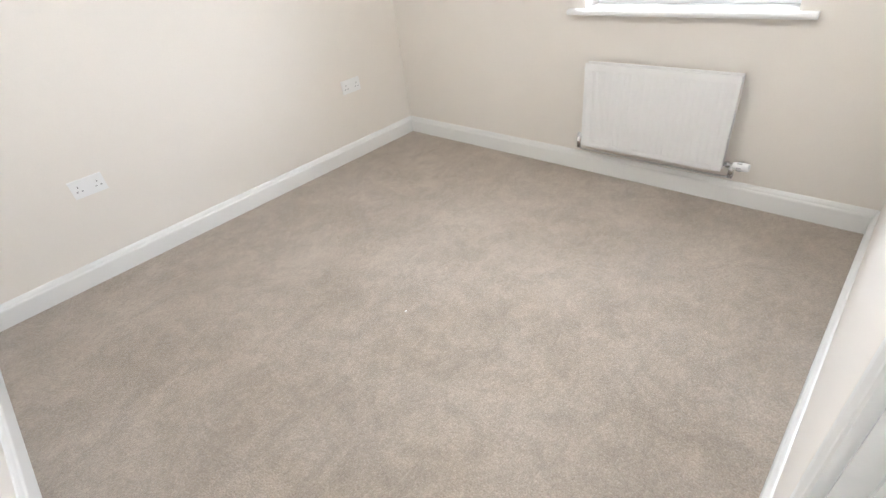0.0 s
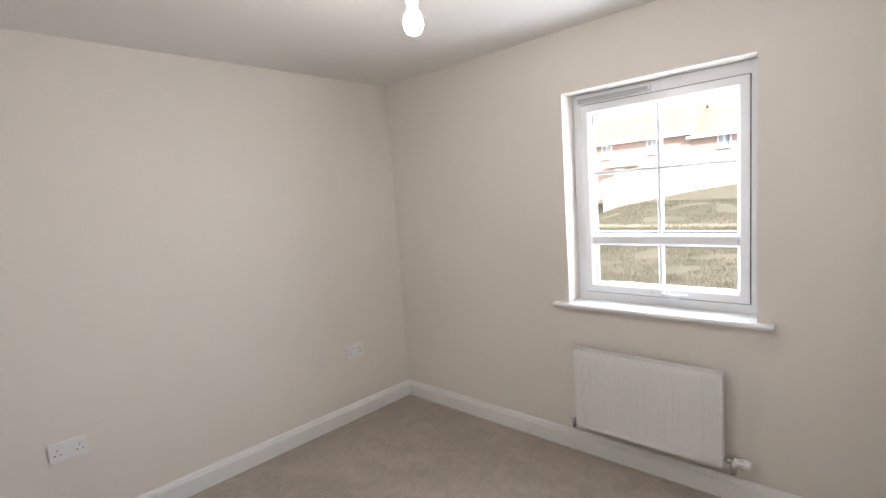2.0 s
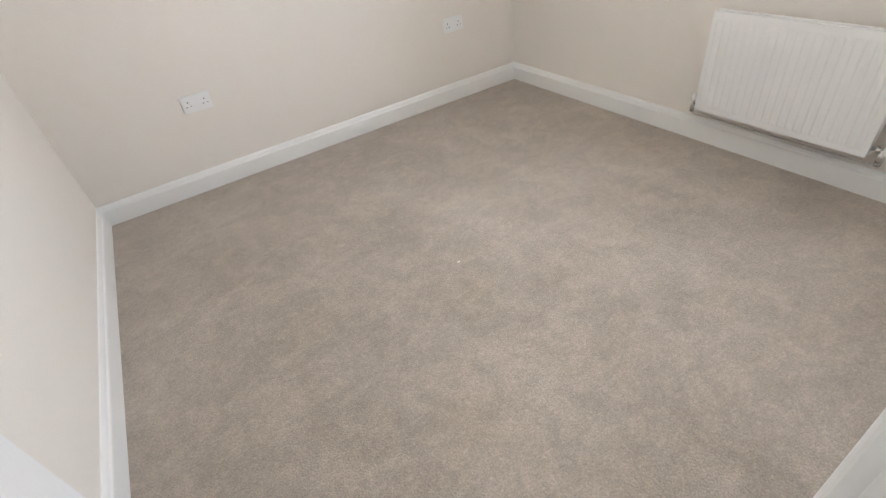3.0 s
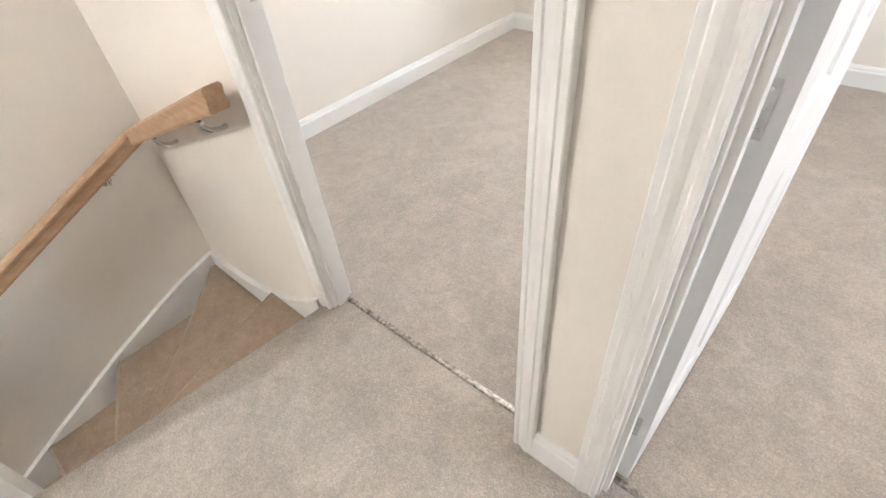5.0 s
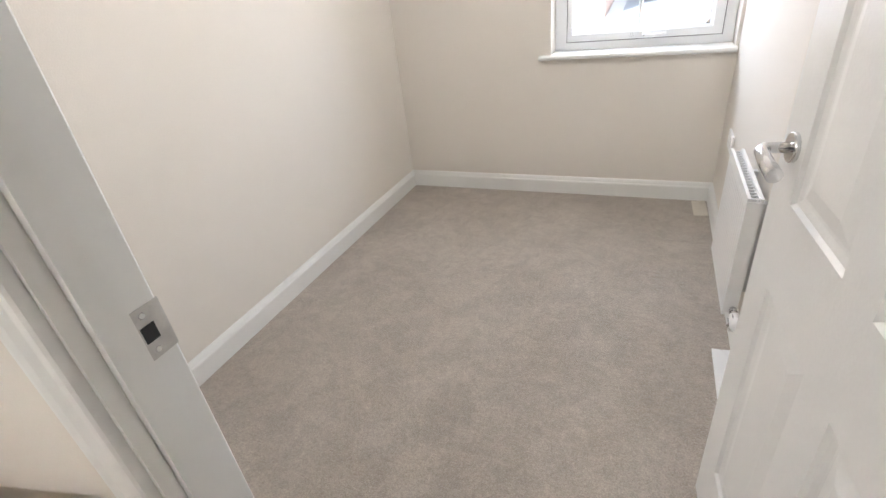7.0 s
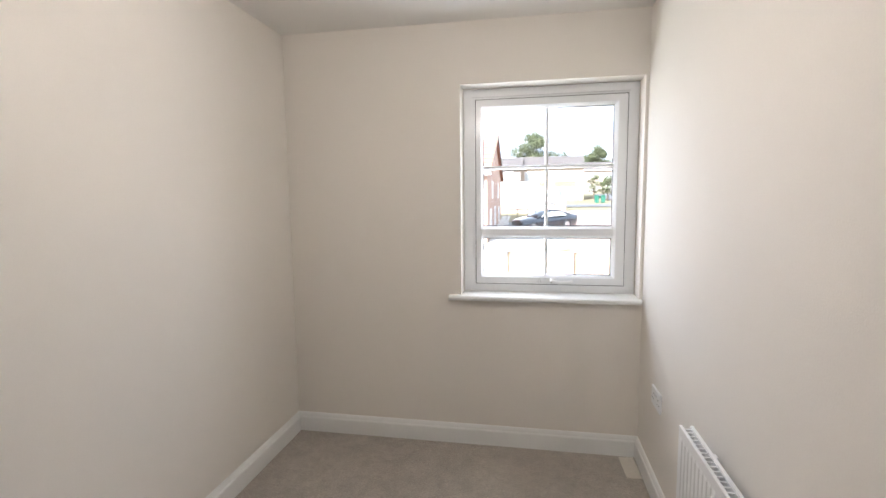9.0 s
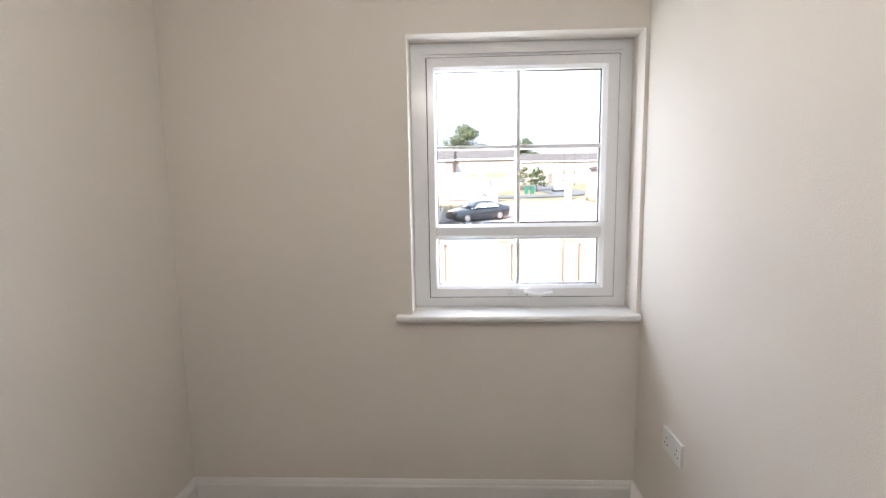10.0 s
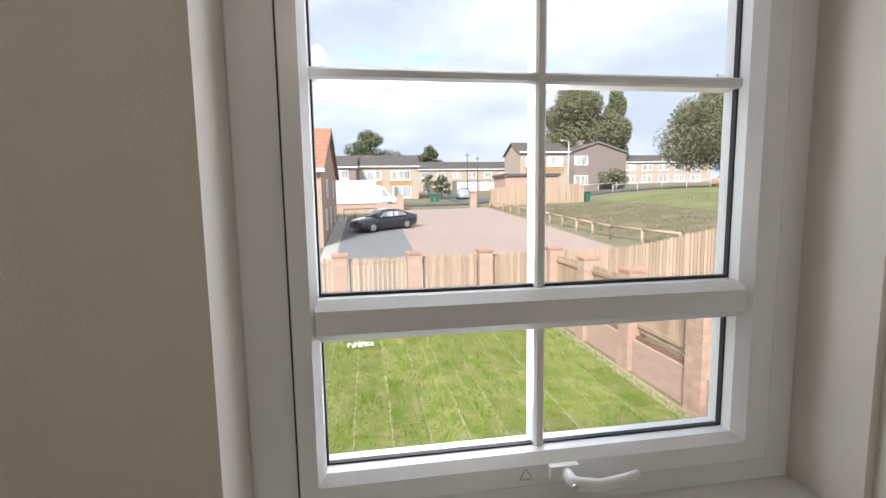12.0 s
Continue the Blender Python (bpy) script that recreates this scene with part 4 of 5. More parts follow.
M_green = mat("green_bin_plastic", (0.02, 0.13, 0.08), rough=0.5, var=(0.02, 0.11, 0.07), scale=3)
M_bank = mat("rough_bank", (0.085, 0.075, 0.045), rough=0.95, var=(0.13, 0.105, 0.068), scale=0.9, bump=0.03, bscale=14, fine=0.4, spec=0.1)
M_mown = mat("mown_grass", (0.17, 0.19, 0.075), rough=0.95, var=(0.21, 0.21, 0.10), scale=0.5, bump=0.01, bscale=20, fine=0.2, spec=0.1, stretch=(0.3, 2, 1))
M_verge = mat("green_verge", (0.09, 0.13, 0.035), rough=0.95, var=(0.13, 0.15, 0.06), scale=2, bump=0.02, bscale=20, fine=0.3, spec=0.1)
M_barge = mat("brown_bargeboard", (0.22, 0.19, 0.165), rough=0.7, var=(0.18, 0.155, 0.135), scale=2)
M_lamp_red = mat("red_lamp_lens", (0.35, 0.02, 0.02), rough=0.2)


def ramp(v, pts):
    for (a, p), (b, q) in zip(pts, pts[1:]):
        if v <= b:
            f = max(0.0, (v - a) / (b - a))
            return p + (q - p) * f
    return pts[-1][1]


FY = [(17.5, 0), (37, 1.55), (56, 2.55), (80, 3.15), (105, 4.5), (400, 8)]
GX = [(8.5, 0), (15, 1.28), (20, 1.70), (25, 1.87), (30, 2.75), (36, 3.25), (43, 3.6), (60, 3.7), (110, 5), (400, 8)]


def gz(x, y):
    return GROUND + math.hypot(ramp(y, FY), ramp(x, GX))


def sheet(x0, x1, y0, y1, nx, ny, lift, edge=None):
    bm = bmesh.new()
    rows = []
    for j in range(ny + 1):
        row = []
        for i in range(nx + 1):
            x, y = x0 + (x1 - x0) * i / nx, y0 + (y1 - y0) * j / ny
            if edge:
                x, y = edge(x, y)
            row.append(bm.verts.new((x, y, gz(x, y) + lift)))
        rows.append(row)
    for a, b in zip(rows, rows[1:]):
        for i in range(nx):
            bm.faces.new((a[i], a[i + 1], b[i + 1], b[i]))
    return bm


def make_lawn():
    """Rolls of turf laid in strips over bare soil, the joints left open."""
    soil = structure("lawn", sheet(-9, 5.62, 3.25, 15.95, 30, 30, 0.006), M_soil, "newly laid turf lawn with dry brown joints", "lawn")
    rnd = random.Random(5)
    w = 0.62
    cache = {}
    for i in range(23):
        x = -8.6 + w * i
        y = 3.3 - rnd.uniform(0, 1.6)
        while y < 15.9:
            L = 1.9
            a, b = max(y, 3.3), min(y + L, 15.9)
            if b - a > 0.2:
                key = round(b - a, 1)
                if key not in cache:
                    bm = bmesh.new()
                    box(bm, -w / 2 + 0.018, 0.01, 0, w / 2 - 0.018, key - 0.01, 0.014)
                    bevel(bm, 0.006, 1)
                    cache[key] = mesh_of("turf_roll", bm, M_turf)
                piece("turf_roll", cache[key], soil, pose(x, a, GROUND + 0.004 + rnd.uniform(-0.004, 0.004), 0, 0, rnd.uniform(-0.5, 0.5)))
            y += L + 0.012


def make_ground():
    bm = bmesh.new()
    xs = [-2000, -600, -250, -120, -60] + list(range(-40, 121, 2)) + [140, 180, 260, 400, 800, 2000]
    ys = [-2000, -600, -200, -80, -40, -20, -10, -4] + [3.0 + 1.5 * i for i in range(80)] + [130, 160, 220, 320, 500, 900, 2000]
    grid = [[bm.verts.new((x, y, gz(x, y) + (0 if abs(x) > 55 or y < 18 else 0.04 * noise.noise((x * 0.3, y * 0.3, 0))))) for x in xs] for y in ys]
    for a, b in zip(grid, grid[1:]):
        for i in range(len(xs) - 1):
            bm.faces.new((a[i], a[i + 1], b[i + 1], b[i]))
    for f in bm.faces:
        f.smooth = True
    structure("ground", bm, M_grass, "rough patchy grass over bare soil", "ground")
    make_lawn()
    structure("road_parking", sheet(2.6, 12.8, 19, 52, 6, 24, 0.06), M_red, "smooth red tarmac parking court", "road")
    structure("pavement_parking_bay", sheet(-1.5, 2.6, 26, 41, 4, 12, 0.066), M_block, "grey block-paved parking bay", "paving")
    structure("pavement_path", sheet(-2.3, -1.5, 18, 46, 3, 16, 0.07), M_slab, "pale concrete path beside the house", "path")
    structure("pavement_apron", sheet(-2.0, 2.6, 19, 26, 4, 6, 0.06), M_slab, "pale concrete strip before the bay", "paving")
    structure("road", sheet(-60, 120, 58, 65, 60, 4, 0.09), M_road, "grey asphalt road in front of the houses", "road")
    structure("road_side", sheet(12.5, 17.5, 65, 98, 3, 16, 0.09), M_road, "grey asphalt side road between the houses", "road")
    structure("ground_bank", sheet(10.5, 42, -14, 15.6, 32, 30, 0.035), M_bank, "rough brown bank of dry grass and soil", "bank")
    structure("ground_verge", sheet(20.5, 21.6, -20, 17, 2, 24, 0.045), M_verge, "green grass verge along the footpath", "verge")
    structure("ground_mown", sheet(25.5, 62, 26, 53, 30, 24, 0.06), M_mown, "mown green field with lighter stripes", "field")
    structure("road_footpath", sheet(21.6, 23.4, -20, 17, 2, 24, 0.05), M_slab, "pale footpath crossing the bank", "path")


make_ground()


def opening(t, x, z, w, h, y, s, name="window", mullions=1):
    """A framed window on a house wall, facing -y (s=-1) or +y."""
    bm = bmesh.new()
    d = 0.05 * s
    f = 0.09
    for a in ((x, z, x + w, z + f), (x, z + h - f, x + w, z + h), (x, z + f, x + f, z + h - f), (x + w - f, z + f, x + w, z + h - f)):
        box(bm, a[0], min(y, y + d), a[1], a[2], max(y, y + d), a[3])
    for k in range(mullions):
        xm = x + w * (k + 1) / (mullions + 1)
        box(bm, xm - 0.05, min(y, y + d), z + f, xm + 0.05, max(y, y + d), z + h - f)
    wn_ = part(name, bm, M_white, t, "white framed window")
    bm = bmesh.new()
    box(bm, x + f, min(y, y + d * 0.3), z + f, x + w - f, max(y, y + d * 0.3), z + h - f)
    part("pane", bm, M_pane, wn_)
    bm = bmesh.new()
    box(bm, x - 0.05, min(y, y + d * 2.4), z - 0.08, x + w + 0.05, max(y, y + d * 2.4), z)
    part("sill", bm, M_white, wn_)


def house(name, m, label, W, D, H, R, wall, roof, wins=(), bands=(), chimney=None, door=None, gwins=(), pantiles=False):
    """A two-storey house with a gabled roof, ridge along local x, front on y = 0 facing -y."""
    t = thing(name, m, label, "house", "houses")
    bm = bmesh.new()
    sweep(bm, [[Vector((x, 0, -2)), Vector((x, D, -2)), Vector((x, D, H)), Vector((x, D / 2, H + R - 0.12)), Vector((x, 0, H))] for x in (0, W)])
    part("wall", bm, wall, t)
    bm = bmesh.new()
    o, th = 0.35, 0.16
    k = R / (D / 2)
    sweep(bm, [[Vector((x, -o, H - o * k)), Vector((x, D / 2, H + R)), Vector((x, D + o, H - o * k)), Vector((x, D + o, H - o * k + th)), Vector((x, D / 2, H + R + th)), Vector((x, -o, H - o * k + th))] for x in (-0.25, W + 0.25)])
    rf = part("roof", bm, roof, t, "tiled pitched roof")
    n = 10
    bm = bmesh.new()
    for i in range(1, n):
        f = i / n
        y, z = -o + (D / 2 + o) * f, H - o * k + (R + o * k) * f + th
        box(bm, -0.25, y - 0.02, z - 0.01, W + 0.25, y + 0.06, z + 0.035)
    part("tile_course", bm, roof, rf)
    bm = bmesh.new()
    box(bm, -0.25, -o - 0.06, H - o * k - 0.05, W + 0.25, -o, H - o * k + th)
    part("gutter", bm, M_white, t, "white gutter and fascia")
    for xg in (-0.27, W + 0.21):
        bm = bmesh.new()
        sweep(bm, [[Vector((x, -o, H - o * k - 0.08)), Vector((x, D / 2, H + R - 0.08)), Vector((x, D + o, H - o * k - 0.08)), Vector((x, D + o, H - o * k + th)), Vector((x, D / 2, H + R + th)), Vector((x, -o, H - o * k + th))] for x in (xg, xg + 0.06)])
        part("bargeboard", bm, M_barge, t, "weathered brown bargeboard")
    for x, z, w, h, mu in wins:
        opening(t, x, z, w, h, 0, -1, "window", mu)
    for x, z, w, h in bands:
        bm = bmesh.new()
        box(bm, x, -0.04, z, x + w, 0.02, z + h)
        part("cladding_panel", bm, M_clad, t, "tan cladding panel")
    if door:
        x, w, h = door
        bm = bmesh.new()
        box(bm, x, -0.06, 0, x + w, 0.02, h)
        part("door", bm, M_white, t, "white door")
        bm = bmesh.new()
        sweep(bm, [[Vector((q, -0.9, h + 0.12)), Vector((q, -0.9, h + 0.24)), Vector((q, 0.0, h + 0.62)), Vector((q, 0.0, h + 0.12))] for q in (x - 0.5, x + w + 1.4)])
        part("porch_canopy", bm, M_white, t, "white porch canopy over the door")
    if chimney:
        bm = bmesh.new()
        box(bm, chimney - 0.4, D / 2 - 0.4, H + R - 0.3, chimney + 0.4, D / 2 + 0.4, H + R + 0.9)
        part("chimney", bm, wall, t)
    for xf, y, z, w, h in gwins:
        xx = W if xf else 0
        bm = bmesh.new()
        s = 0.05 if xf else -0.05
        for a in ((y, z, y + w, z + 0.09), (y, z + h - 0.09, y + w, z + h), (y, z + 0.09, y + 0.09, z + h - 0.09), (y + w - 0.09, z + 0.09, y + w, z + h - 0.09), (y + w / 2 - 0.05, z + 0.09, y + w / 2 + 0.05, z + h - 0.09)):
            box(bm, min(xx, xx + s), a[0], a[1], max(xx, xx + s), a[2], a[3])
        wn_ = part("window", bm, M_white, t, "white framed window")
        bm = bmesh.new()
        box(bm, min(xx, xx + s * 0.3), y + 0.09, z + 0.09, max(xx, xx + s * 0.3), y + w - 0.09, z + h - 0.09)
        part("pane", bm, M_pane, wn_)
    return t


def at(x, y, rz=0, dz=0):
    return pose(x, y, gz(x, y) + dz, 0, 0, rz)


# terraces across the road
house("terraced_house", pose(-1.2, 82, 0.7), "buff brick terraced house with tan cladding and white windows", 10.2, 8, 5.6, 1.9, M_buff, M_tile,
      wins=((0.6, 3.3, 3.4, 1.5, 2), (5.6, 3.3, 3.2, 1.5, 2), (0.9, 0.5, 2.6, 1.9, 1), (5.9, 0.3, 3.0, 2.0, 1)), bands=((0.5, 2.35, 3.6, 0.85), (5.4, 2.35, 3.6, 0.85)), chimney=None)
house("gabled_house", pose(-9.2, 79, 0.7, 0, 0, 0), "dark brown brick house with a low gabled front", 8.0, 11, 5.3, 2.0, M_brown, M_tile,
      wins=((4.6, 3.4, 2.2, 1.4, 1), (0.8, 3.4, 2.2, 1.4, 1)))
house("long_terrace", pose(11.5, 108, 1.9), "long buff brick terrace with small white windows", 30, 8, 5.2, 1.7, M_buff, M_tile,
      wins=tuple((1.0 + 3.6 * i, 3.2, 1.9, 1.2, 1) for i in range(8)) + tuple((1.2 + 3.6 * i, 0.6, 2.0, 1.5, 1) for i in range(8)))
house("end_terrace_house", pose(22.8, 70, 2.1), "buff brick end terrace house with white windows", 7.4, 8, 5.4, 1.6, M_buff, M_tile,
      wins=((0.8, 3.3, 2.6, 1.4, 1), (4.2, 3.3, 2.4, 1.4, 1)), bands=((0.6, 2.4, 6.2, 0.8),))
# gable facing the window
house("brown_gable_house", pose(39.6, 70, 2.1, 0, 0, 90), "dark brown brick gable end with two white windows", 9, 9.4, 5.3, 1.5, M_brown, M_tile,
      gwins=((0, 6.2, 3.4, 2.2, 1.4), (0, 6.2, 0.5, 2.2, 1.4)), chimney=6)
house("far_house", pose(52, 100, 3.0), "distant pale house beyond the green", 26, 8, 5.0, 1.6, M_buff, M_tile,
      wins=tuple((1.0 + 4 * i, 3.1, 2.4, 1.3, 1) for i in range(6)) + tuple((1.0 + 4 * i, 0.5, 2.4, 1.6, 1) for i in range(6)))
# neighbour with the orange roof
house("neighbour_house", pose(-12.35, 30, -1.55), "new red brick house with an orange pantiled roof", 10, 14, 4.55, 3.0, M_orange, M_pantile,
      wins=((1.5, 2.9, 1.0, 1.2, 1), (6.5, 2.9, 1.0, 1.2, 1)), gwins=((1, 2.0, 0.9, 1.1, 1.3), (1, 6.0, 0.2, 1.0, 2.1), (1, 10.5, 0.9, 1.1, 1.3), (1, 3.5, 2.9, 1.0, 1.2), (1, 9.5, 2.9, 1.0, 1.2)))
# houses above the bank
house("bank_house", pose(45, 34, 1.0, 0, 0, -90), "orange brick house with pantiled roof above the bank", 21, 8, 4.6, 2.6, M_orange, M_pantile,
      wins=((13.2, 3.1, 1.0, 1.2, 1), (17.4, 3.1, 1.0, 1.2, 1), (9, 3.1, 1.0, 1.2, 1), (11.5, 0.6, 0.9, 1.2, 1), (4, 3.1, 1.0, 1.2, 1)), bands=(), door=(14.4, 1.0, 2.1))
house("bank_house", pose(45.1, 13.0, 1.0, 0, 0, -90), "orange brick house with pantiled roof beside its twin", 12, 9, 4.2, 2.6, M_orange, M_pantile,
      wins=((2, 3.0, 1.0, 1.2, 1), (8, 3.0, 1.0, 1.2, 1)), door=(5, 1.0, 2.1))


def garage():
    t = thing("garage_block", pose(16, 55, 0.4), "flat-roofed orange brick outbuilding behind the fence", "outbuilding")
    bm = bmesh.new()
    box(bm, 0, 0, -1, 6.4, 5, 3.0)
    part("wall", bm, M_orange, t)
    bm = bmesh.new()
    box(bm, -0.2, -0.2, 3.0, 6.6, 5.2, 3.3)
    bevel(bm, 0.03, 1)
    part("roof", bm, M_tile, t, "grey flat roof")
    t = thing("garage_row", pose(19, 100, 1.9), "row of garages with white doors", "garage")
    bm = bmesh.new()
    box(bm, 0, 0, -1, 9.6, 5, 2.4)
    part("wall", bm, M_brown, t)
    for i in range(4):
        bm = bmesh.new()
        box(bm, 0.15 + 2.4 * i, -0.06, 0, 2.3 + 2.4 * i, 0.02, 2.1)
        part("garage_door", bm, M_white, t, "white garage door")


garage()


# ---- garden walls and fences ----
def brick_mesh(name, l, w, h, material):
    bm = bmesh.new()
    box(bm, -l / 2, -w / 2, 0, l / 2, w / 2, h)
    bevel(bm, 0.004, 1)
    return mesh_of(name, bm, material)


BR = brick_mesh("brick", 0.215, 0.1025, 0.065, M_pier)
CAPB = brick_mesh("brick", 0.215, 0.1025, 0.065, M_cap)


def pier(x, y, H, bricks):
    """Square brick pier, 0.44 m; the bricks nearest the window are laid one by one."""
    t = thing("brick_pier", pose(x, y, GROUND), "square orange brick garden pier with a red capping", "brick pier", "garden piers")
    s = 0.215
    bm = bmesh.new()
    box(bm, -s + 0.006, -s + 0.006, 0, s - 0.006, s - 0.006, H)
    part("core", bm, M_mortar if bricks else M_orange, t)
    if bricks:
        n = int((H) / 0.075)
        for k in range(n):
            z = 0.075 * k + 0.004
            for side in range(4):
                if side == 1:
                    continue
                for j in range(2):
                    q = pose(0, 0, 0, 0, 0, 90 * side) @ pose((-0.107 + 0.225 * j) - 0.004, -s + 0.051, z)
                    if k % 2:
                        q = pose(0, 0, 0, 0, 0, 90 * side) @ pose((-0.107 + 0.215 * j), -s + 0.051, z)
                    piece("brick", BR, t, q)
    for a in range(4):
        bm = bmesh.new()
        box(bm, -0.235 + 0.1185 * a, -0.235, H, -0.235 + 0.1185 * a + 0.112, 0.235, H + 0.075)
        bevel(bm, 0.006, 1)
        part("capping_brick", bm, M_cap, t, "red capping brick")
    return t


def fence_panel(x0, y0, x1, y1, z0, z1, gap, label, rails=(0.1, 0.85), posts=False, up=0.0, name="fence_panel"):
    """Boards on two rails between two points; up: rise of the far end."""
    a, b = Vector((x0, y0, 0)), Vector((x1, y1, 0))
    L = (b - a).length
    rz = math.degrees(math.atan2(y1 - y0, x1 - x0))
    t = thing(name, pose(x0, y0, z0, 0, 0, rz), label, "fence", "timber fence panels")
    h = z1 - z0
    for f in rails:
        bm = bmesh.new()
        z = h * f
        sweep(bm, [[Vector((x, 0.0, z + dz_)), Vector((x, 0.045, z + dz_)), Vector((x, 0.045, z + dz_ + 0.085)), Vector((x, 0.0, z + dz_ + 0.085))] for x, dz_ in ((0, 0), (L, up))])
        part("rail", bm, M_fence, t)
    bw = 0.095
    n = int(L / (bw + gap))
    stp = L / n
    for i in range(n):
        x = stp * i + gap / 2
        z = up * (x / L)
        bm = bmesh.new()
        box(bm, x, -0.021, z, x + stp - gap, -0.001, z + h + (0.03 if i % 2 else 0.0))
        part("board", bm, M_fence, t)
    if posts:
        bm = bmesh.new()
        box(bm, L - 0.05, -0.03, up - 0.9, L + 0.05, 0.07, h + up + 0.05)
        part("post", bm, M_fence, t)
    return t


def garden_walls():
    yb, xr = 16.2, 5.85
    px = [-5.05, -2.88, -0.71, 1.45, 3.62, xr]
    for x in px:
        pier(x, yb, 2.18, False)
    py = [13.9, 11.75, 9.45, 7.2]
    for y in py:
        pier(xr, y, 2.18, y in (9.45, 11.75))
    for a, b in zip(px, px[1:]):
        bm = bmesh.new()
        box(bm, a + 0.22, yb - 0.1, GROUND, b - 0.22, yb + 0.1, GROUND + 0.78)
        tagged(part("garden_wall", bm, M_orange), "low orange brick garden wall between piers", "garden wall", "garden walls")
        fence_panel(a + 0.24, yb - 0.03, b - 0.24, yb - 0.03, GROUND + 0.86, GROUND + 2.10, 0.035 if a < 1.6 else 0.012, "pale timber slatted panel between brick piers")
    ys = [yb] + py
    for a, b in zip(ys, ys[1:]):
        bm = bmesh.new()
        box(bm, xr - 0.1, b + 0.22, GROUND, xr + 0.1, a - 0.22, GROUND + 0.70)
        w = tagged(part("garden_wall", bm, M_orange), "low orange brick garden wall with a red coping", "garden wall", "garden walls")
        n = int((a - b - 0.44) / 0.075)
        for i in range(n):
            piece("brick", CAPB, w, pose(xr, b + 0.262 + 0.0752 * i, GROUND + 0.752, 0, 90, 0) @ pose(0, 0, -0.0325, 0, 0, 90))
        fence_panel(xr + 0.03, b + 0.24, xr + 0.03, a - 0.24, GROUND + 0.88, GROUND + 2.0, 0.004, "pale timber close-board panel between brick piers")


garden_walls()


def litter():
    """Crumpled clear wrapping, torn into loose folds."""
    bm = bmesh.new()
    nx, ny = 26, 9
    g = [[bm.verts.new((0.66 * i / nx - 0.33, 0.34 * j / ny - 0.17, 0.022 + 0.09 * abs(noise.noise((i * 0.55, j * 0.6, 3.0))))) for i in range(nx + 1)] for j in range(ny + 1)]
    for j in range(ny):
        for i in range(nx):
            if noise.noise((i * 0.3, j * 0.42, 9.0)) > -0.12:
                bm.faces.new((g[j][i], g[j][i + 1], g[j + 1][i + 1], g[j + 1][i]))
    bmesh.ops.delete(bm, geom=[v for v in bm.verts if not v.link_faces], context="VERTS")
    bmesh.ops.solidify(bm, geom=bm.faces[:], thickness=0.003)
    ob = part("plastic_wrapping", bm, M_white)
    ob.matrix_basis = pose(-0.18, 14.5, GROUND + 0.012, 0, 0, 8)
    return tagged(ob, "crumpled white plastic wrapping lying on the turf", "litter")


litter()


# ---- trees ----
def tree(x, y, h, r, label, leaf, lobes, seed, leaves=2600, size=0.42, squash=1.0, trunk=0.3):
    """Tapered trunk and limbs under a crown of many leaf sprays in uneven lobes."""
    rnd = random.Random(seed)
    t = thing("tree", pose(x, y, gz(x, y) - 0.1), label, "tree", "trees")
    bm = bmesh.new()
    tube(bm, [(0, 0, 0), (0.05 * r, 0, h * 0.18), (-0.03 * r, 0.04 * r, h * 0.4), (0.03 * r, 0, h * 0.72)], [trunk * 1.25, trunk, trunk * 0.7, trunk * 0.2], 10)
    cs = []
    for i in range(lobes):
        a = 2 * math.pi * i / lobes * 2.4 + rnd.uniform(-0.4, 0.4)
        f = (i + 0.5) / lobes
        zz = h * (0.30 + 0.58 * f)
        rr = r * math.sin(math.pi * (0.22 + 0.68 * f)) * rnd.uniform(0.45, 0.8)
        c = Vector((rr * math.cos(a), rr * math.sin(a), zz))
        cs.append((c, r * rnd.uniform(0.30, 0.48) * (1.1 - 0.45 * f)))
        tube(bm, [(0, 0, h * (0.18 + 0.4 * f)), c * 0.5 + Vector((0, 0, h * (0.14 + 0.22 * f))), c], [trunk * 0.45, trunk * 0.28, trunk * 0.08], 6)
    part("trunk", bm, M_bark, t)
    cs.append((Vector((0, 0, h * 0.86)), r * 0.36))
    cs.append((Vector((0, 0, h * 0.6)), r * 0.5))
    verts, faces = [], []
    for k in range(leaves):
        c, q = cs[k % len(cs)]
        d = Vector((rnd.gauss(0, 1), rnd.gauss(0, 1), rnd.gauss(0, 1))).normalized()
        p = c + Vector((d.x, d.y, d.z * squash)) * q * rnd.uniform(0.55, 1.12)
        u = Vector((rnd.gauss(0, 1), rnd.gauss(0, 1), rnd.gauss(0, 0.6))).normalized()
        v = u.cross(d + Vector((0.01, 0, 0.3))).normalized()
        s = size * rnd.uniform(0.5, 1.2)
        n = len(verts)
        verts += [p - u * s * 0.6, p - v * s * 0.42, p + u * s * 0.6, p + v * s * 0.42 + d * s * 0.1]
        faces.append((n, n + 1, n + 2, n + 3))
    me = bpy.data.meshes.new("crown")
    me.from_pydata([tuple(v) for v in verts], [], faces)
    me.materials.append(leaf)
    ob = new("crown", me)
    ob.parent = t
    return t


tree(45, 100, 21.5, 9.0, "large rounded leafy tree behind the houses", M_leaf2, 18, 1, 42000, 0.42, 1.1, 0.5)
tree(55, 101, 21.5, 4.0, "tall narrow poplar beside a rounded tree", M_leaf2, 12, 2, 16000, 0.40, 1.8, 0.35)
tree(48.5, 60, 14.2, 8.6, "broad dense olive-green tree beside the road", M_leaf2, 24, 3, 55000, 0.30, 0.9, 0.5)
tree(1.0, 106, 14.0, 5.6, "spreading pine behind the terraced roof", M_leaf, 12, 4, 9000, 0.38, 0.7, 0.3)
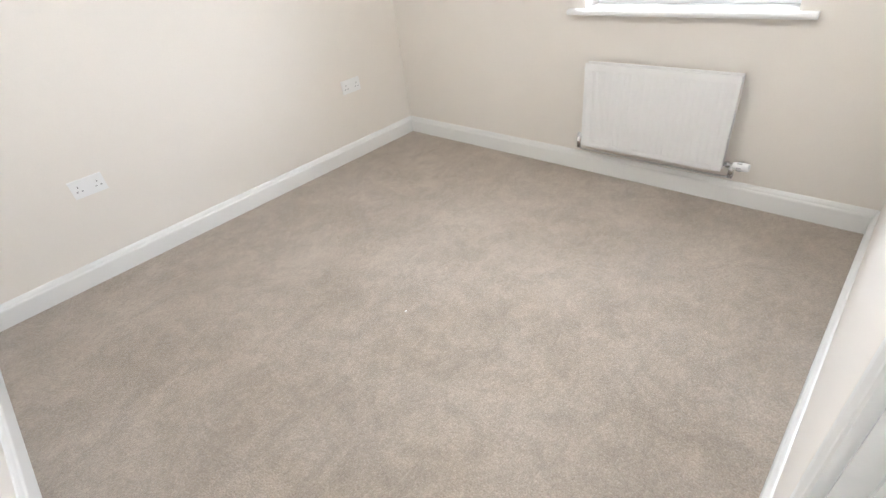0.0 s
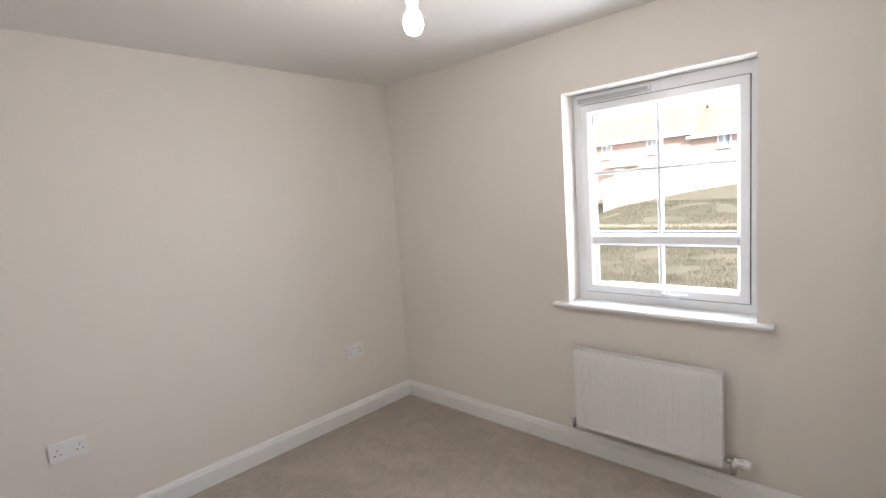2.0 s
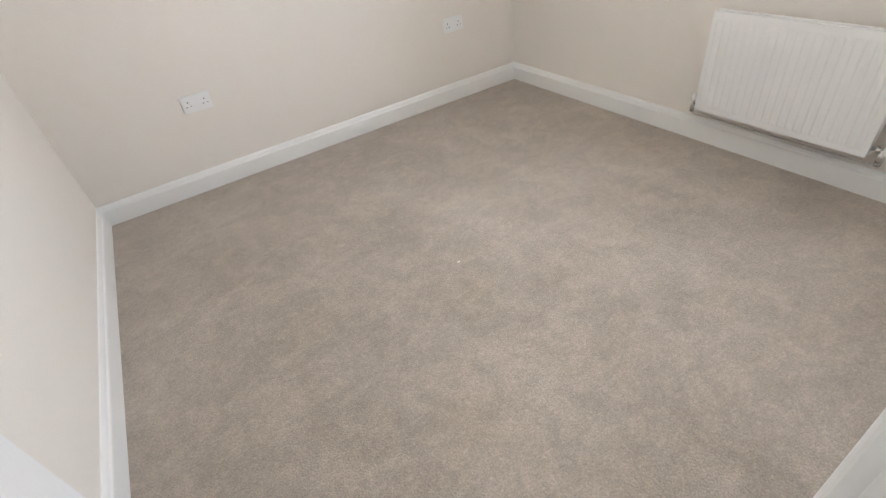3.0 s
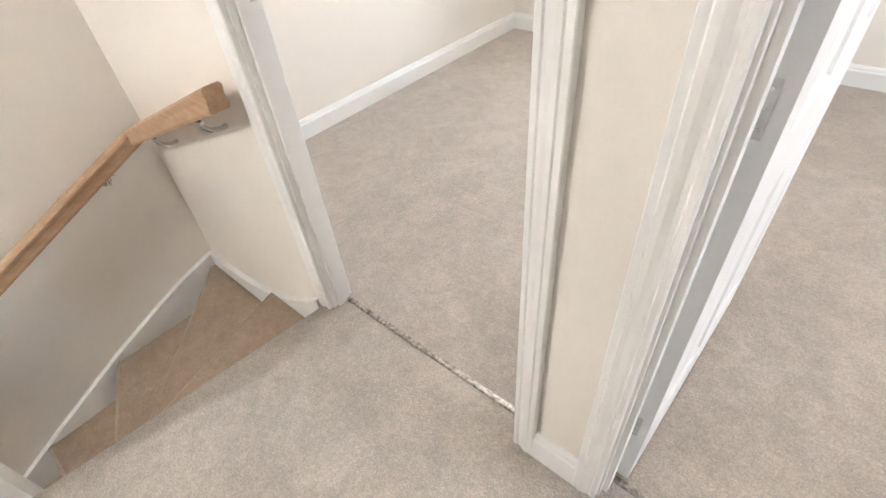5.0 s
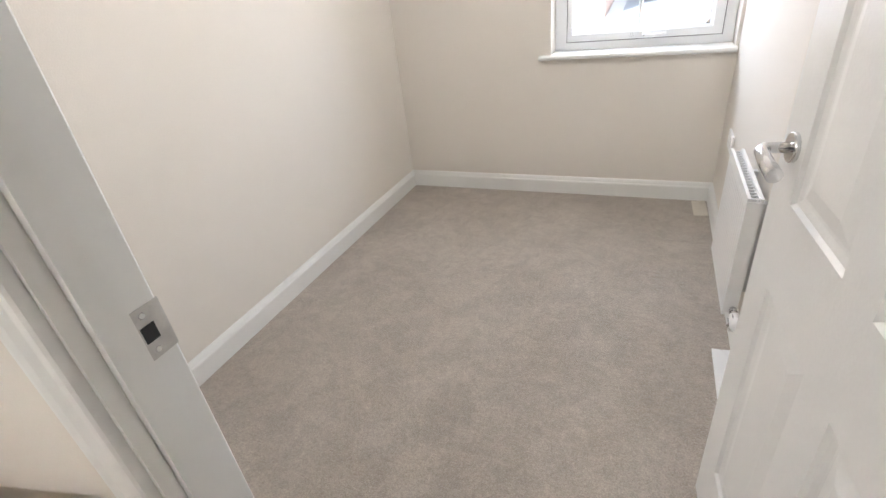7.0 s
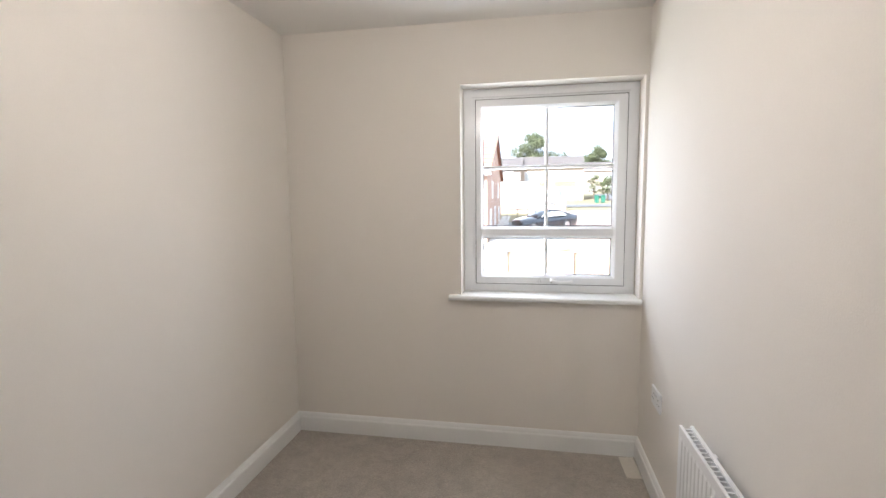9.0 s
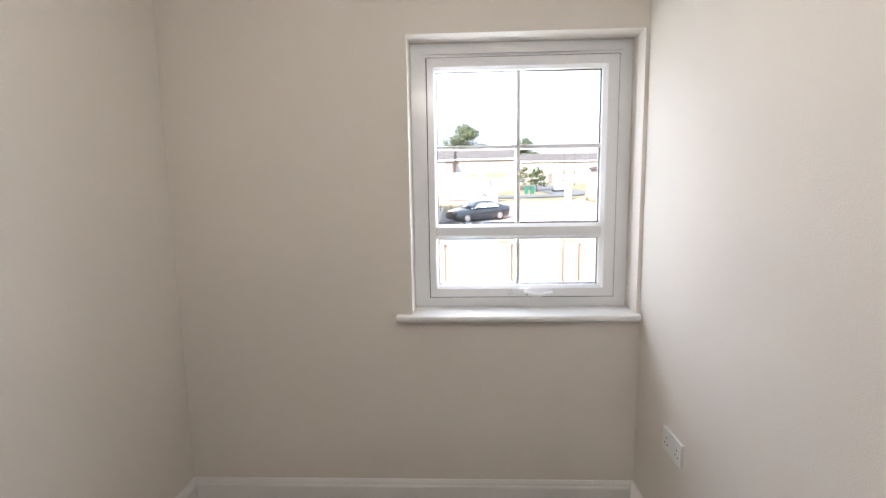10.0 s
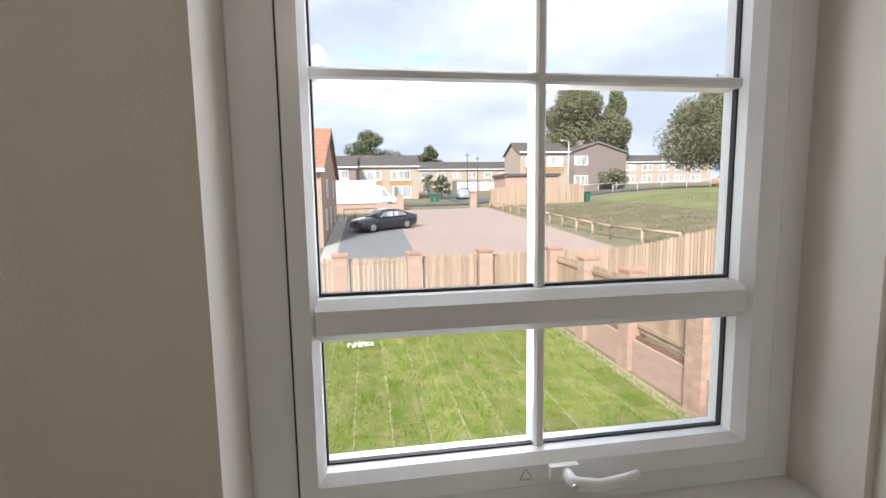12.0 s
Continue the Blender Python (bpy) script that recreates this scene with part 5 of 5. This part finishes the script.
tree(16.5, 122, 11.5, 4.2, "dark rounded tree behind the long terrace", M_leaf, 10, 5, 10000, 0.38, 1.0, 0.3)
tree(7.5, 110, 9.5, 2.6, "small dark tree behind the terrace", M_leaf, 8, 6, 900, 0.5, 1.0, 0.2)
tree(36.3, 67.6, 3.0, 2.6, "rounded garden shrub at the gable end", M_leaf2, 8, 7, 1300, 0.35, 0.8, 0.1)
tree(12.2, 78, 4.0, 1.8, "clipped garden shrub beside the side road", M_leaf, 7, 8, 700, 0.35, 0.9, 0.1)
tree(10.9, 84, 4.4, 1.5, "small leafy bush beside a house end", M_leaf2, 7, 9, 600, 0.3, 1.0, 0.1)


# ---- vehicles ----
def wheel(t, x, y, r, w, s):
    bm = bmesh.new()
    lathe(bm, [(r * 0.62, -w / 2), (r * 0.93, -w / 2), (r, -w * 0.3), (r, w * 0.3), (r * 0.93, w / 2), (r * 0.62, w / 2)], pose(x, y, r, 90), 24)
    tyre = part("wheel", bm, M_tyre, t, "black tyre")
    bm = bmesh.new()
    yf = y + s * w * 0.46
    cyl(bm, (x, yf - s * 0.03, r), (x, yf, r), r * 0.13, n=12)
    for k in range(10):
        a = 2 * math.pi * k / 10
        d, e = Vector((math.cos(a), 0, math.sin(a))), Vector((-math.sin(a), 0, math.cos(a)))
        c = Vector((x, yf, r))
        sweep(bm, [[c + d * q + e * k2 * r * 0.05 + Vector((0, dy, 0)) for k2, dy in ((-1, 0), (1, 0), (1, -s * 0.03), (-1, -s * 0.03))] for q in (r * 0.1, r * 0.62)])
    lathe(bm, [(r * 0.58, -0.02), (r * 0.65, -0.02), (r * 0.65, 0.02), (r * 0.58, 0.02)], pose(x, yf, r, 90), 24)
    part("rim", bm, M_alloy, tyre, "multi-spoke alloy rim")


def loft(bm, sections):
    sweep(bm, sections)
    for f in bm.faces:
        f.smooth = len(f.verts) == 4


def car(m, label, paint, L=4.8, Wd=1.84, H=1.44, hatch=False):
    """A car built as lofted body, glasshouse, windows, lamps and four wheels; nose at -x."""
    t = thing("car", m, label, "car", "parked cars")
    hw = Wd / 2

    def sec(x, zb, zt, w, crown=0.03):
        return [Vector((x, -w * 0.93, zb)), Vector((x, -w, zb + (zt - zb) * 0.35)), Vector((x, -w * 0.985, zb + (zt - zb) * 0.7)), Vector((x, -w * 0.86, zt)), Vector((x, 0, zt + crown)), Vector((x, w * 0.86, zt)), Vector((x, w * 0.985, zb + (zt - zb) * 0.7)), Vector((x, w, zb + (zt - zb) * 0.35)), Vector((x, w * 0.93, zb))]
    bm = bmesh.new()
    loft(bm, [sec(x * L, zb, zt * H, w * hw) for x, zb, zt, w in ((-0.5, 0.34, 0.42, 0.70), (-0.488, 0.24, 0.48, 0.84), (-0.44, 0.20, 0.54, 0.95), (-0.33, 0.20, 0.60, 0.99), (-0.2, 0.20, 0.645, 1.0), (0.1, 0.20, 0.66, 1.0), (0.3, 0.20, 0.675, 1.0), (0.42, 0.22, 0.69, 0.96), (0.485, 0.28, 0.68, 0.88), (0.5, 0.38, 0.60, 0.80))])
    part("body", bm, paint, t)
    bm = bmesh.new()
    roof = ((-0.24, 0.64, 0.80), (-0.13, 0.84, 0.76), (-0.03, 0.975, 0.71), (0.08, 1.0, 0.69), (0.20, 0.965, 0.69), (0.30, 0.86 if not hatch else 0.95, 0.71), (0.43 if not hatch else 0.45, 0.68, 0.78))
    loft(bm, [[Vector((x * L, -w * hw * 1.12, 0.63 * H)), Vector((x * L, -w * hw, z * H - 0.02)), Vector((x * L, 0, z * H)), Vector((x * L, w * hw, z * H - 0.02)), Vector((x * L, w * hw * 1.12, 0.63 * H))] for x, z, w in roof])
    part("roof", bm, paint, t)
    for s in (-1, 1):
        for a, b in (((-0.165, 0.69), (0.055, 0.92)), ((0.075, 0.69), (0.285, 0.90))):
            bm = bmesh.new()
            top0 = a[0] + 0.085 if a[0] < 0 else a[0]
            top1 = b[0] if a[0] < 0 else b[0] - 0.06
            o = [(a[0], a[1], 0.895), (b[0], a[1], 0.895), (top1, b[1], 0.775), (top0, b[1], 0.775)]
            sweep(bm, [[Vector((x * L, s * (w * hw + d), z * H)) for x, z, w in o] for d in (-0.05, 0.018)])
            part("side_window", bm, M_pane, t, "dark side window")
        bm = bmesh.new()
        box(bm, -0.485 * L, s * hw * 0.55 - 0.16, 0.44 * H, -0.455 * L, s * hw * 0.55 + 0.16, 0.50 * H)
        bevel(bm, 0.01, 1)
        part("headlight", bm, M_alloy, t, "headlight")
        bm = bmesh.new()
        box(bm, 0.475 * L, s * hw * 0.62 - 0.15, 0.56 * H, 0.503 * L, s * hw * 0.62 + 0.17, 0.65 * H)
        bevel(bm, 0.01, 1)
        part("tail_light", bm, M_lamp_red, t, "red tail light")
        bm = bmesh.new()
        box(bm, -0.15 * L, s * (hw + 0.09) - 0.08, 0.66 * H, -0.11 * L, s * (hw + 0.09) + 0.08, 0.74 * H)
        bevel(bm, 0.03, 2)
        part("door_mirror", bm, paint, t)
        for x in (-0.305, 0.285):
            wheel(t, x * L, s * (hw - 0.10), 0.335, 0.22, s)
    return t


def slope_pose(x, y, rz):
    m = pose(x, y, gz(x, y) + 0.07, 0, 0, rz)
    d = m.to_3x3() @ Vector((1, 0, 0))
    e = m.to_3x3() @ Vector((0, 1, 0))
    sx = math.degrees(math.atan2(gz(x + d.x, y + d.y) - gz(x - d.x, y - d.y), 2))
    sy = math.degrees(math.atan2(gz(x + e.x, y + e.y) - gz(x - e.x, y - e.y), 2))
    return m @ pose(0, 0, 0, sy, -sx, 0)


car(slope_pose(1.35, 36.2, 31), "dark blue saloon car parked on grey block paving", M_car)
car(slope_pose(14.6, 72, 86), "silver hatchback parked on the side road", M_silver, 4.2, 1.78, 1.5, True)
car(slope_pose(16.4, 80, 86), "dark hatchback parked behind a silver car", M_car, 4.2, 1.78, 1.5, True)
car(slope_pose(46.5, 57.5, 8), "dark red hatchback parked below a tree", M_cap, 4.2, 1.78, 1.5, True)


def van():
    t = thing("van", slope_pose(0.3, 54.8, 180 + 4), "white high box van parked at the kerb", "van")
    bm = bmesh.new()
    box(bm, -0.9, -1.05, 0.62, 3.6, 1.05, 3.05)
    bevel(bm, 0.08, 2)
    part("box_body", bm, M_van, t, "white box body")
    bm = bmesh.new()
    loft(bm, [[Vector((x, -w, 0.4)), Vector((x, -w, z0)), Vector((x, -w * 0.85, z1)), Vector((x, w * 0.85, z1)), Vector((x, w, z0)), Vector((x, w, 0.4))] for x, z0, z1, w in ((-3.2, 0.8, 0.95, 0.86), (-3.05, 1.05, 1.22, 0.97), (-2.5, 1.25, 1.45, 1.0), (-2.35, 1.3, 1.55, 1.0), (-1.75, 1.5, 2.35, 1.0), (-0.88, 1.6, 2.6, 1.0))])
    part("cab", bm, M_van, t, "white cab")
    for s in (-1, 1):
        bm = bmesh.new()
        sweep(bm, [[Vector((x, s * (1.0 + d - 0.1 * (z - 1.3)), z)) for x, z in ((-2.2, 1.36), (-1.1, 1.36), (-1.1, 2.1), (-1.72, 2.1))] for d in (-0.06, 0.03)])
        part("side_window", bm, M_pane, t, "dark cab window")
        for x in (-2.35, 2.3):
            wheel(t, x, s * 0.92, 0.36, 0.24, s)
    bm = bmesh.new()
    sweep(bm, [[Vector((x, y, z)) for y in (-0.82, 0.82)] + [Vector((x + 0.03, y, z)) for y in (0.82, -0.82)] for x, z in ((-2.38, 1.5), (-1.82, 2.3))])
    part("windscreen", bm, M_pane, t, "dark windscreen")
    bm = bmesh.new()
    box(bm, -0.9, -1.0, 0.42, 3.6, 1.0, 0.62)
    part("chassis", bm, M_tyre, t, "dark chassis")
    return t


van()


# ---- fences, rails and street things ----
def board_fence(pts, h, label, step=1.85):
    """Close-board fence bays along a line, each bay a panel standing on the ground."""
    for (xa, ya), (xb, yb) in zip(pts, pts[1:]):
        L = math.hypot(xb - xa, yb - ya)
        n = max(1, round(L / step))
        for i in range(n):
            p = (xa + (xb - xa) * i / n, ya + (yb - ya) * i / n)
            q = (xa + (xb - xa) * (i + 1) / n, ya + (yb - ya) * (i + 1) / n)
            za, zb = gz(*p), gz(*q)
            fence_panel(*p, *q, za, za + h, 0.022, label, (0.15, 0.82), True, zb - za, "close_board_fence")


board_fence([(6.15, 16.9), (8.9, 16.9), (16.5, 16.0)], 2.0, "pale close-board fence climbing the bank")
board_fence([(13.3, 51.5), (23.2, 50.2)], 2.0, "pale close-board fence round the outbuilding")
board_fence([(28.3, 12.9), (43.2, 8.2)], 1.95, "pale timber fence along the top of the bank")


def knee_rail(pts, h, material, label, r=0.05, step=2.2, name="post_and_rail_fence"):
    t = thing(name, pose(*pts[0], gz(*pts[0])), label, "railing", "railings")
    o = Vector((*pts[0], gz(*pts[0])))
    for (xa, ya), (xb, yb) in zip(pts, pts[1:]):
        L = math.hypot(xb - xa, yb - ya)
        n = max(1, round(L / step))
        tops = []
        for i in range(n + 1):
            x, y = xa + (xb - xa) * i / n, ya + (yb - ya) * i / n
            b = Vector((x, y, gz(x, y))) - o
            tops.append(b + Vector((0, 0, h)))
            bm = bmesh.new()
            cyl(bm, b - Vector((0, 0, 0.2)), b + Vector((0, 0, h)), r, n=8)
            part("post", bm, material, t)
        for a, b in zip(tops, tops[1:]):
            bm = bmesh.new()
            cyl(bm, a, b, r * 0.9, n=8)
            part("rail", bm, material, t)
    return t


knee_rail([(13.1, 51), (13.2, 37), (13.7, 27), (14.4, 22)], 0.75, M_fence, "low timber post and rail fence beside the parking court", 0.07)
knee_rail([(30.5, 57.3), (46, 55.5), (60, 55)], 1.0, M_galv, "galvanised tubular guard rail along the verge", 0.045, 3.2, "guard_rail")
knee_rail([(30.5, 66.5), (36, 66.2)], 1.0, M_galv, "short galvanised guard rail by the gable", 0.045, 3.0, "guard_rail")

for x, y in ((3.7, 52.5), (11.6, 52.5)):
    t = thing("gate_pier", at(x, y), "square orange brick gate pier", "brick pier", "gate piers")
    bm = bmesh.new()
    box(bm, -0.33, -0.33, -0.2, 0.33, 0.33, 1.5)
    part("shaft", bm, M_orange, t)
    bm = bmesh.new()
    box(bm, -0.38, -0.38, 1.5, 0.38, 0.38, 1.62)
    bevel(bm, 0.02, 1)
    part("cap", bm, M_cap, t)
bm = bmesh.new()
sweep(bm, [[Vector((x, 50, gz(x, 50) - 0.2)), Vector((x, 50.22, gz(x, 50) - 0.2)), Vector((x, 50.22, gz(x, 50) + 0.85)), Vector((x, 50, gz(x, 50) + 0.85))] for x in (-9, -4, 0, 3.3)])
tagged(part("low_boundary_wall", bm, M_orange), "low orange brick boundary wall before the van", "garden wall")
knee_rail([(-1.7, 42.5), (1.0, 42.8)], 1.0, M_black, "short run of black metal railings behind the car", 0.03, 0.9, "metal_railing")


def pole(x, y, h, label, arm):
    t = thing("street_pole", at(x, y), label, "pole", "poles")
    bm = bmesh.new()
    cyl(bm, (0, 0, -0.3), (0, 0, h), 0.11, 0.07, 10)
    part("shaft", bm, M_bark if not arm else M_galv, t)
    if arm:
        bm = bmesh.new()
        tube(bm, [(0, 0, h - 0.1), (0, 0, h + 0.1), (-0.3, 0, h + 0.25), (-0.8, 0, h + 0.28)], 0.04, 8)
        part("arm", bm, M_galv, t)
        bm = bmesh.new()
        box(bm, -1.3, -0.1, h + 0.22, -0.75, 0.1, h + 0.34)
        bevel(bm, 0.03, 2)
        part("lantern", bm, M_galv, t, "grey lantern")
    else:
        bm = bmesh.new()
        box(bm, -0.5, -0.05, h - 0.5, 0.5, 0.05, h - 0.4)
        part("crossarm", bm, M_bark, t)
    return t


pole(19.6, 92, 7.6, "wooden telegraph pole beside the side road", False)
pole(21.6, 92, 7.0, "wooden telegraph pole by the garages", False)
pole(28.6, 66.2, 7.2, "slim grey street lamp before the houses", True)
pole(60.5, 92, 6.8, "slim grey street lamp beyond the green", True)
for x, y in ((9.6, 70.5), (10.5, 70.7), (23.9, 50.8)):
    t = thing("wheelie_bin", at(x, y), "green plastic wheelie bin standing outdoors", "bin", "wheelie bins")
    bm = bmesh.new()
    sweep(bm, [[Vector((a * s, b * s, z)) for a, b in ((-1, -1), (1, -1), (1, 1), (-1, 1))] for s, z in ((0.24, 0.05), (0.30, 1.0))])
    part("body", bm, M_green, t)
    bm = bmesh.new()
    box(bm, -0.33, -0.35, 1.0, 0.33, 0.33, 1.08)
    bevel(bm, 0.03, 2)
    part("lid", bm, M_green, t)


# ---- grass ----
def blades(name, n, area, hmin, hmax, w, material, label, seed, keep=None):
    rnd = random.Random(seed)
    x0, x1, y0, y1 = area
    verts, faces = [], []
    while len(faces) < n:
        x, y = rnd.uniform(x0, x1), rnd.uniform(y0, y1)
        if keep and not keep(x, y):
            continue
        z = gz(x, y) + 0.01
        h = rnd.uniform(hmin, hmax)
        a = rnd.uniform(0, math.pi)
        dx, dy = w * math.cos(a), w * math.sin(a)
        lx, ly = rnd.uniform(-0.5, 0.5) * h, rnd.uniform(-0.5, 0.5) * h
        k = len(verts)
        verts += [(x - dx, y - dy, z), (x + dx, y + dy, z), (x + lx, y + ly, z + h)]
        faces.append((k, k + 1, k + 2))
    me = bpy.data.meshes.new(name)
    me.from_pydata(verts, [], faces)
    me.materials.append(material)
    return tagged(new(name, me), label, "grass", "", "stuff")


blades("lawn_grass", 120000, (-5.5, 5.55, 4.2, 15.9), 0.03, 0.07, 0.008, M_turf, "short green lawn grass in turf strips", 11,
       lambda x, y: abs((x * 1.9 + 0.35) % 1.0 - 0.5) < 0.44 or noise.noise((x * 1.7, y * 1.1, 3)) > 0.05)
blades("bank_grass", 110000, (11, 31, -3, 15.5), 0.05, 0.17, 0.009, M_bank, "rough dry grass tufts on the bank", 12,
       lambda x, y: not 21.4 < x < 23.6 and noise.noise((x * 0.7, y * 0.7, 1)) > -0.25)
blades("field_grass", 30000, (14.5, 34, 17.5, 48), 0.05, 0.22, 0.025, M_grass, "rough grass on the field beyond the fence", 13,
       lambda x, y: noise.noise((x * 0.5, y * 0.5, 2)) > -0.2)
